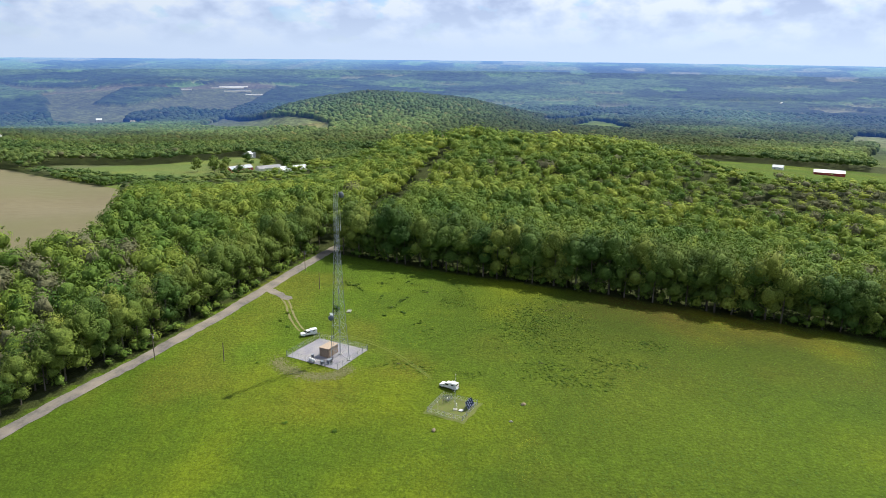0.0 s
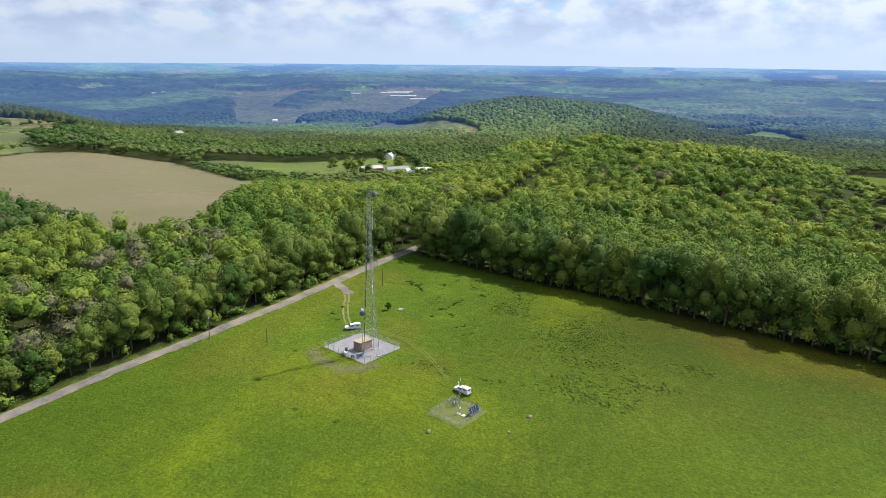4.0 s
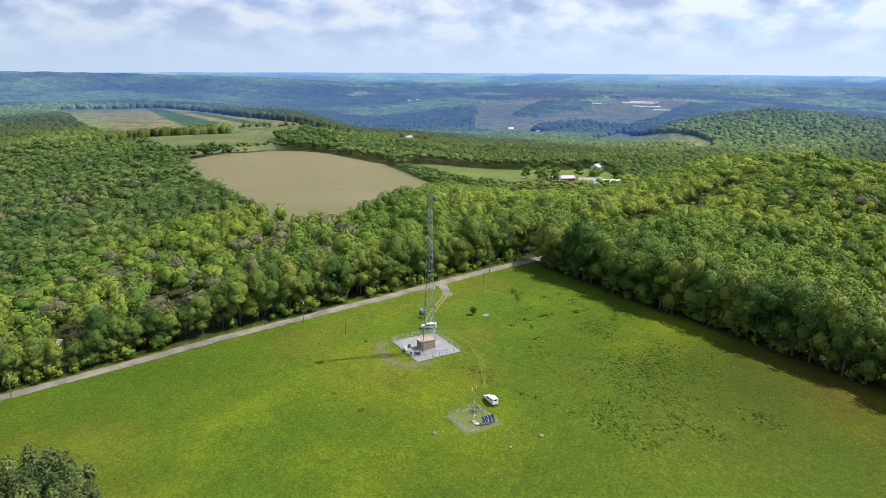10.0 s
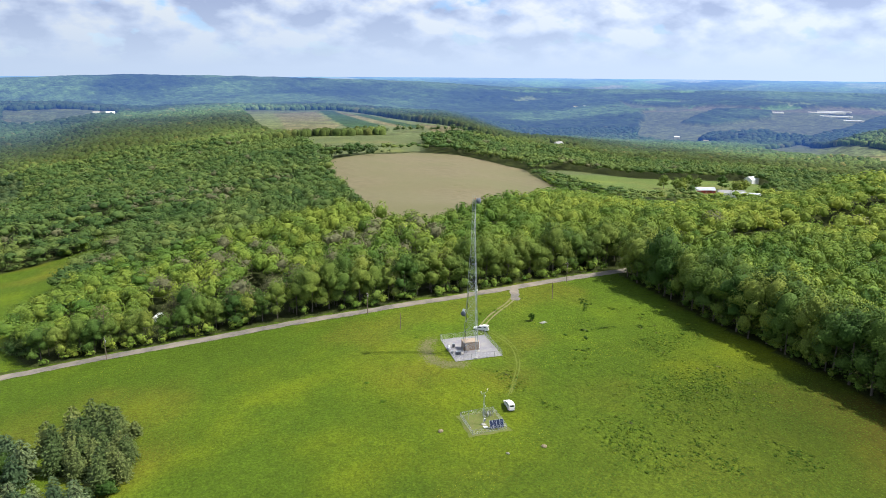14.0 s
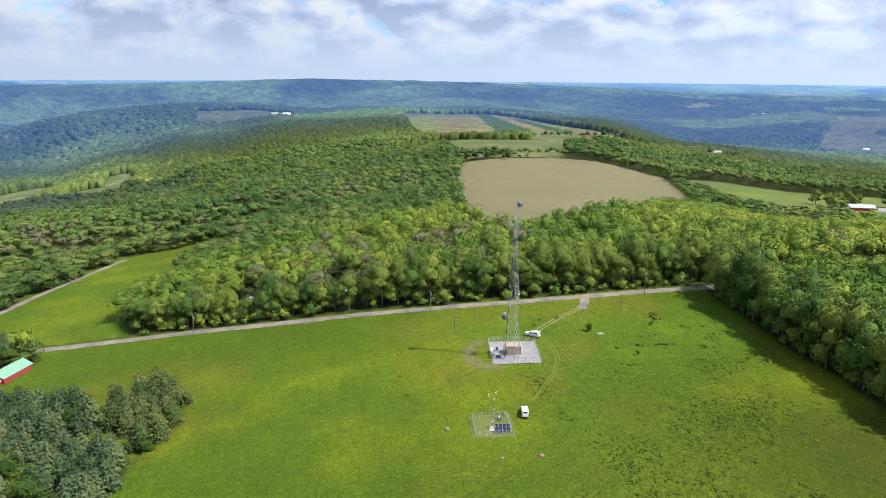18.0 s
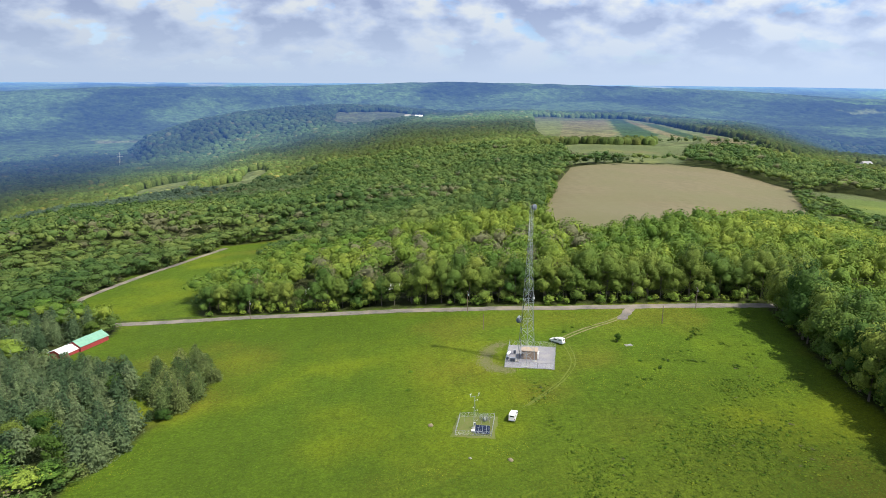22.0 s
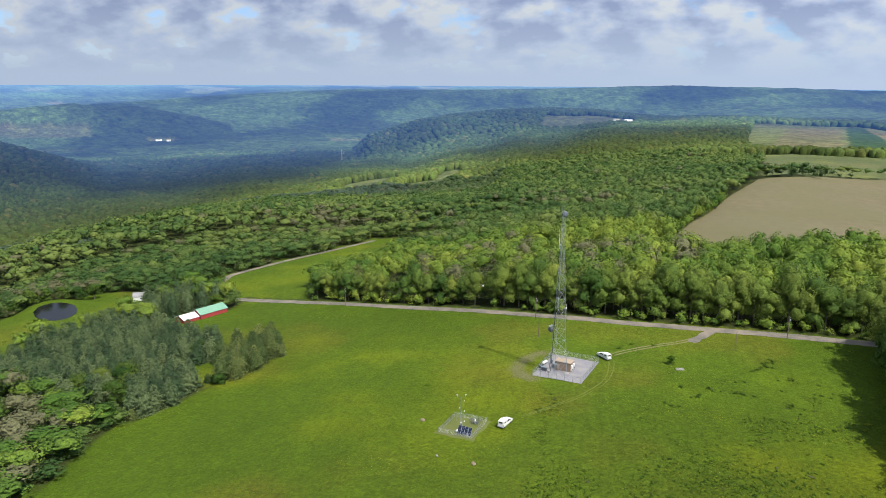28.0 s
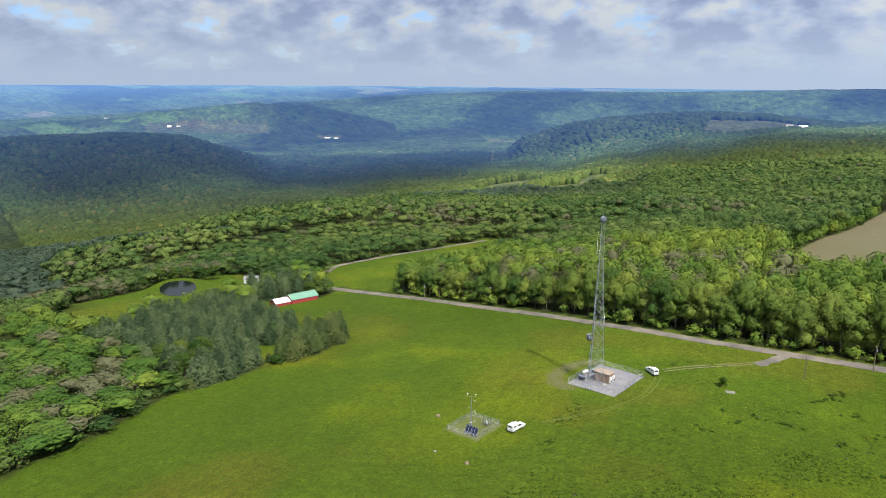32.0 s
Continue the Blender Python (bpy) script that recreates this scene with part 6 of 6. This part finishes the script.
# ---- trucks ----
def build_truck(m, label):
    """A white pickup with a tall rounded cap over its bed. Nose along +x."""
    t = thing("pickup_truck", m, label, "pickup truck", "white trucks in the meadow")
    W_ = 1.92
    low = [(-2.85, 0.55), (2.78, 0.55), (2.85, 0.75), (2.82, 1.08), (2.6, 1.18), (1.35, 1.28), (-2.85, 1.28), (-2.9, 0.9)]
    g = Geo().prism(low, W_)
    body = part("body", g, M["white"], t)
    cab = [(1.45, 1.27), (0.75, 1.88), (0.5, 1.95), (-0.35, 1.95), (-0.55, 1.9), (-0.6, 1.27)]
    part("cab", Geo().prism(cab, W_ - 0.14), M["white"], t)
    part("windshield", Geo().add([(1.40, -0.80, 1.33), (1.40, 0.80, 1.33), (0.80, 0.74, 1.86), (0.80, -0.74, 1.86)], [(0, 1, 2, 3)]).add([(1.37, -0.80, 1.31), (1.37, 0.80, 1.31), (0.77, 0.74, 1.84), (0.77, -0.74, 1.84)], [(3, 2, 1, 0)]), M["glass"], t, "dark sloping windscreen")
    for s in (-1, 1):
        y = s * (W_ / 2 - 0.06)
        part("side_window", Geo().prism([(1.1, 1.36), (0.68, 1.8), (-0.35, 1.8), (-0.42, 1.36)], 0.03, pose(0, y, 0)), M["glass"], t, "dark side window")
        part("mirror", Geo().box((0.12, 0.22, 0.26), pose(1.1, s * (W_ / 2 + 0.12), 1.42), 0.03), M["black"], t)
        part("headlight", Geo().box((0.08, 0.34, 0.2), pose(2.81, s * 0.72, 0.98), 0.02), M["mesh_wire"], t, "clear headlight")
        part("tail_light", Geo().box((0.06, 0.14, 0.4), pose(-2.88, s * 0.84, 1.05), 0.02), M["red"], t, "red tail light")
        part("cap_window", Geo().box((0.9, 0.02, 0.34), pose(-1.7, s * (W_ / 2 - 0.045), 1.72), 0.01), M["glass"], t, "dark window in the cap")
        for x in (-1.75, 1.85):
            c = pose(x, s * (W_ / 2 - 0.14), 0.4, 90 * s)
            w = part("wheel", Geo().lathe([(0.26, -0.12), (0.37, -0.13), (0.4, -0.08), (0.4, 0.08), (0.37, 0.13), (0.26, 0.12)], c, 18), M["rubber"], t, "", True)
            part("rim", Geo().lathe([(0.25, -0.125), (0.25, 0.125), (0.1, 0.1)], c, 14), M["steel"], w)
    capg = Geo().box((2.3, W_ - 0.1, 1.02), pose(-1.72, 0, 1.79), 0.09)
    part("bed_cap", capg, M["white"], t, "tall white cap over the bed")
    part("rear_window", Geo().box((0.02, 1.1, 0.45), pose(-2.875, 0, 1.85), 0.01), M["glass"], t)
    for x in (2.9, -2.98):
        part("bumper", Geo().box((0.18, W_, 0.2), pose(x, 0, 0.62), 0.04), M["steel"], t)
    part("grille", Geo().box((0.04, 1.0, 0.24), pose(2.86, 0, 0.95), 0.01), M["black"], t)
    part("underbody", Geo().box((5.2, W_ - 0.5, 0.3), pose(0, 0, 0.45), 0.03), M["black"], t)


near_turn = math.degrees(math.atan2(6.3, 2.2))
build_truck(on_ground(11.4, 5.6, near_turn, 0.02), "white capped pickup parked in grass by the weather station")
build_truck(on_ground(38.4, 62.2, 130, 0.02), "white capped pickup parked in grass by the tower compound")

# ---- loose things in the meadow ----
def build_rock(x, y, size, seed, label, mat="rock"):
    rng = np.random.default_rng(seed)
    v, f = ICO2
    w = v * np.array(size) * (1 + 0.22 * np.sin(v @ rng.normal(0, 2.2, (3, 1)) + 1.0) + rng.normal(0, 0.06, (len(v), 1)))
    me = raw_mesh("fieldstone", w, f, M[mat])
    tagged(new("fieldstone", me), label, "stone", "stones in the meadow").matrix_world = on_ground(x, y, rng.uniform(0, 360), size[2] * 0.35)


build_rock(-12.4, 4.5, (0.7, 0.55, 0.5), 1, "rounded tan-pink boulder in the grass")
build_rock(6.4, -17.4, (0.7, 0.55, 0.42), 2, "low tan boulder among the grass")
build_rock(-3.7, -15.2, (0.5, 0.42, 0.28), 3, "small pale stone half sunk in grass", "old_concrete")
s = thing("concrete_slab", on_ground(63.3, 56.4, 8), "pale flat concrete cover lying in the meadow", "slab")
part("slab", Geo().box((2.8, 1.7, 0.3), pose(0, 0, 0.12), 0.05), M["old_concrete"], s)
part("hatch", Geo().box((0.9, 0.7, 0.06), pose(0.4, 0, 0.29), 0.01), M["steel"], s)


def pole(x, y, h, arm, label, lampy=False):
    p = thing("utility_pole", on_ground(x, y, 5), label, "utility pole", "poles by the road")
    part("pole", Geo().tube((0, 0, -0.6), (0, 0, h), 0.17, 0.11, 8), M["wood"], p)
    if arm:
        part("crossarm", Geo().box((0.12, 2.2, 0.12), pose(0, 0, h - 0.6), 0.01), M["wood"], p)
        for s in (-0.95, -0.35, 0.35, 0.95):
            part("insulator", Geo().lathe([(0.04, 0), (0.07, 0.05), (0.05, 0.16)], pose(0, s, h - 0.54), 8), M["white"], p)
        part("transformer", Geo().lathe([(0.2, 0), (0.22, 0.05), (0.22, 0.7), (0.12, 0.8)], pose(0.3, 0, h - 2.0), 12), M["steel"], p, "grey transformer can", True)


pole(10.6, 104.5, 9.5, True, "brown wooden utility pole at the roadside")
pole(104.5, 92.3, 9.5, True, "brown wooden utility pole at the roadside")
pole(-85, 136.5, 9.0, True, "brown wooden utility pole at the roadside")
pole(84.0, 77.0, 7.5, False, "slim bare post standing in the meadow")
pole(13.9, 81.2, 6.5, False, "slim bare post standing in the meadow")
g = Geo()
for (xa, ya), (xb, yb) in (((-85, 136.5), (10.6, 104.5)), ((10.6, 104.5), (104.5, 92.3))):
    for o in (-0.9, 0.9):
        last = None
        for k in range(13):
            f = k / 12
            x, y = xa + (xb - xa) * f, ya + (yb - ya) * f + o
            zz = (gz(xa, ya) * (1 - f) + gz(xb, yb) * f) + 9.0 - 4 * 1.3 * f * (1 - f)
            if last:
                g.tube(last, (x, y, zz), 0.02, None, 3, False)
            last = (x, y, zz)
tagged(new("power_line", g.mesh("power_line", M["cable"])), "thin black power lines strung between the poles", "cable")


# ---- buildings ----
def gabled(x, y, turn, size, wall_h, rise, wall_mat, roof_mat, name, label, category, windows=3, group="", up=0.0):
    """A house or barn with four walls, two roof slopes, door and windows."""
    h = thing(name, on_ground(x, y, turn, up), label, category, group)
    L_, W_ = size
    for s in (-1, 1):
        part("wall", Geo().box((L_, 0.2, wall_h + 0.6), pose(0, s * (W_ / 2 - 0.1), wall_h / 2 - 0.3)), M[wall_mat], h)
        outline = [(-W_ / 2 + 0.2, -0.6), (W_ / 2 - 0.2, -0.6), (W_ / 2 - 0.2, wall_h), (0, wall_h + rise * (1 - 0.4 / W_)), (-W_ / 2 + 0.2, wall_h)]
        part("gable_wall", Geo().prism(outline, 0.2, pose(s * (L_ / 2 - 0.1), 0, 0, 0, 0, 90)), M[wall_mat], h)
        ln = math.hypot(W_ / 2 + 0.4, rise)
        ang = math.degrees(math.atan2(rise, W_ / 2))
        part("roof", Geo().box((L_ + 0.7, ln, 0.14), pose(0, s * (W_ / 4 + 0.1), wall_h + rise / 2 + 0.04, -s * ang), 0.02), M[roof_mat], h)
        for k in range(windows):
            xx = (k - (windows - 1) / 2) * L_ / max(windows, 1)
            w = part("window", Geo().box((1.0, 0.06, 1.1), pose(xx, s * (W_ / 2 + 0.02), wall_h * 0.55)), M["white"], h)
            part("pane", Geo().box((0.8, 0.04, 0.9), pose(xx, s * (W_ / 2 + 0.045), wall_h * 0.55)), M["glass"], w)
    part("ridge", Geo().tube((-L_ / 2 - 0.35, 0, wall_h + rise + 0.1), (L_ / 2 + 0.35, 0, wall_h + rise + 0.1), 0.09, None, 6), M[roof_mat], h)
    if windows:
        part("door", Geo().box((0.06, min(3.0, W_ * 0.4), min(2.6, wall_h * 0.8)), pose(L_ / 2 + 0.02, 0, wall_h * 0.38)), M["white"], h)
    return h


gabled(-153.0, 126.5, 64, (15, 8.0), 2.6, 2.0, "red", "green_roof", "barn", "long red barn with a green metal roof", "barn", 0)
gabled(-159.2, 116.6, 64, (8.4, 8.0), 2.0, 1.5, "red", "white_roof", "lean_to", "low red shed with a white metal roof against the barn", "shed", 0)
gabled(-214, 158, 30, (8, 6), 2.6, 1.6, "white", "grey_roof", "shed", "small grey-roofed shed among trees near the pond", "shed", 1)
gabled(460, 318, -30, (24, 9), 3.2, 2.4, "red", "pale_roof", "barn", "red barn with a pale roof beyond the wood", "barn", 4)
gabled(470, 292, -40, (24, 9), 3.0, 2.2, "white", "grey_roof", "house", "pale house with a grey roof beyond the wood", "house", 4)
gabled(440, 252, -40, (26, 9), 3.0, 2.2, "white", "white_roof", "shed", "long white-roofed shed beyond the wood", "shed", 3)
gabled(668, 418, 10, (18, 11), 5.5, 3.2, "white", "white_roof", "farmhouse", "tall white farmhouse among trees", "house", 4)
gabled(742, 884, 10, (17, 11), 5.5, 3.5, "white", "grey_roof", "farmhouse", "white house standing among distant trees", "house", 3)
for k, (x, y, a, l) in enumerate(((-20, 157, 20, 8), (-61, 168, 60, 7))):
    c = thing("caravan", on_ground(x, y, a), "white camping trailer half hidden under the trees", "caravan", "trailers in the wood")
    part("body", Geo().box((l, 2.4, 2.3), pose(0, 0, 1.65), 0.25), M["white"], c)
    part("window", Geo().box((1.4, 0.04, 0.6), pose(-0.8, -1.2, 1.9), 0.01), M["glass"], c)
    part("door", Geo().box((0.7, 0.05, 1.8), pose(1.4, -1.2, 1.5), 0.01), M["mesh_wire"], c)
    for s in (-1, 1):
        part("wheel", Geo().lathe([(0.2, -0.1), (0.33, -0.1), (0.33, 0.1), (0.2, 0.1)], pose(0, s * 1.05, 0.33, 90), 14), M["rubber"], c)
    part("drawbar", Geo().tube((l / 2, 0, 0.55), (l / 2 + 1.1, 0, 0.5), 0.06, None, 6), M["steel"], c)
for x, y, ln in ((2196, 1490, 70), (2470, 1435, 110), (2400, 1420, 120), (2330, 1340, 100), (2315, 1250, 90), (2460, 1225, 120)):
    gabled(x, y, 122, (ln, 14), 3, 2, "white", "pale_roof", "greenhouse", "long low white-roofed farm building in distant fields", "farm building", 6, "white farm sheds far off", 1.0)
for k, (x, y, turn, ln) in enumerate(HAMLETS):
    gabled(x, y, turn, (ln * 0.7, 9), 4.5, 3.2, "white", ("white_roof", "grey_roof")[k % 2], "farmhouse", "distant white farm building among fields and trees", "farm building", 4, "distant farm buildings", 0.5)


def build_pylon(x, y):
    p = thing("pylon", on_ground(x, y, 20), "grey lattice power pylon standing over distant woods", "pylon")
    H_ = 42

    def at(k, z):
        r = float(np.interp(z, (0, 26, 42), (4.5, 1.2, 0.5)))
        a = radians(45 + 90 * k)
        return Vector((r * math.cos(a), r * math.sin(a), z))

    lv = [0, 9, 17, 24, 30, 36, 42]
    for k in range(4):
        g = Geo()
        for a, b in zip(lv, lv[1:]):
            g.tube(at(k, a), at(k, b), 0.22, None, 4)
        part("leg", g, M["steel"], p)
        for a, b in zip(lv, lv[1:]):
            part("brace", Geo().tube(at(k, a), at((k + 1) % 4, b), 0.14, None, 4), M["steel"], p)
    for z in (30, 36):
        part("crossarm", Geo().tube((-7, 0, z), (7, 0, z), 0.22, None, 4), M["steel"], p)


build_pylon(-656, 1651)

# ---- pond ----
drape("pond", [(-250 - 0.73 * 17 * math.cos(a) + 0.68 * 10.5 * math.sin(a), 134 + 0.68 * 17 * math.cos(a) + 0.73 * 10.5 * math.sin(a)) for a in [k * math.pi / 12 for k in range(24)]], M["water"], "small dark pond in a grassy hollow", "pond", 60, 0.2, wobble=0.5)
for v in bpy.data.objects["pond"].data.vertices:
    v.co.z = -28.5

gabled(600, -252, 80, (28, 10), 3.2, 2.4, "red", "white_roof", "barn", "long red barn with a pale roof in a far pasture", "barn", 4)
gabled(618, -208, 70, (10, 7), 2.8, 2.0, "white", "white_roof", "house", "small white house in a far pasture", "house", 2)
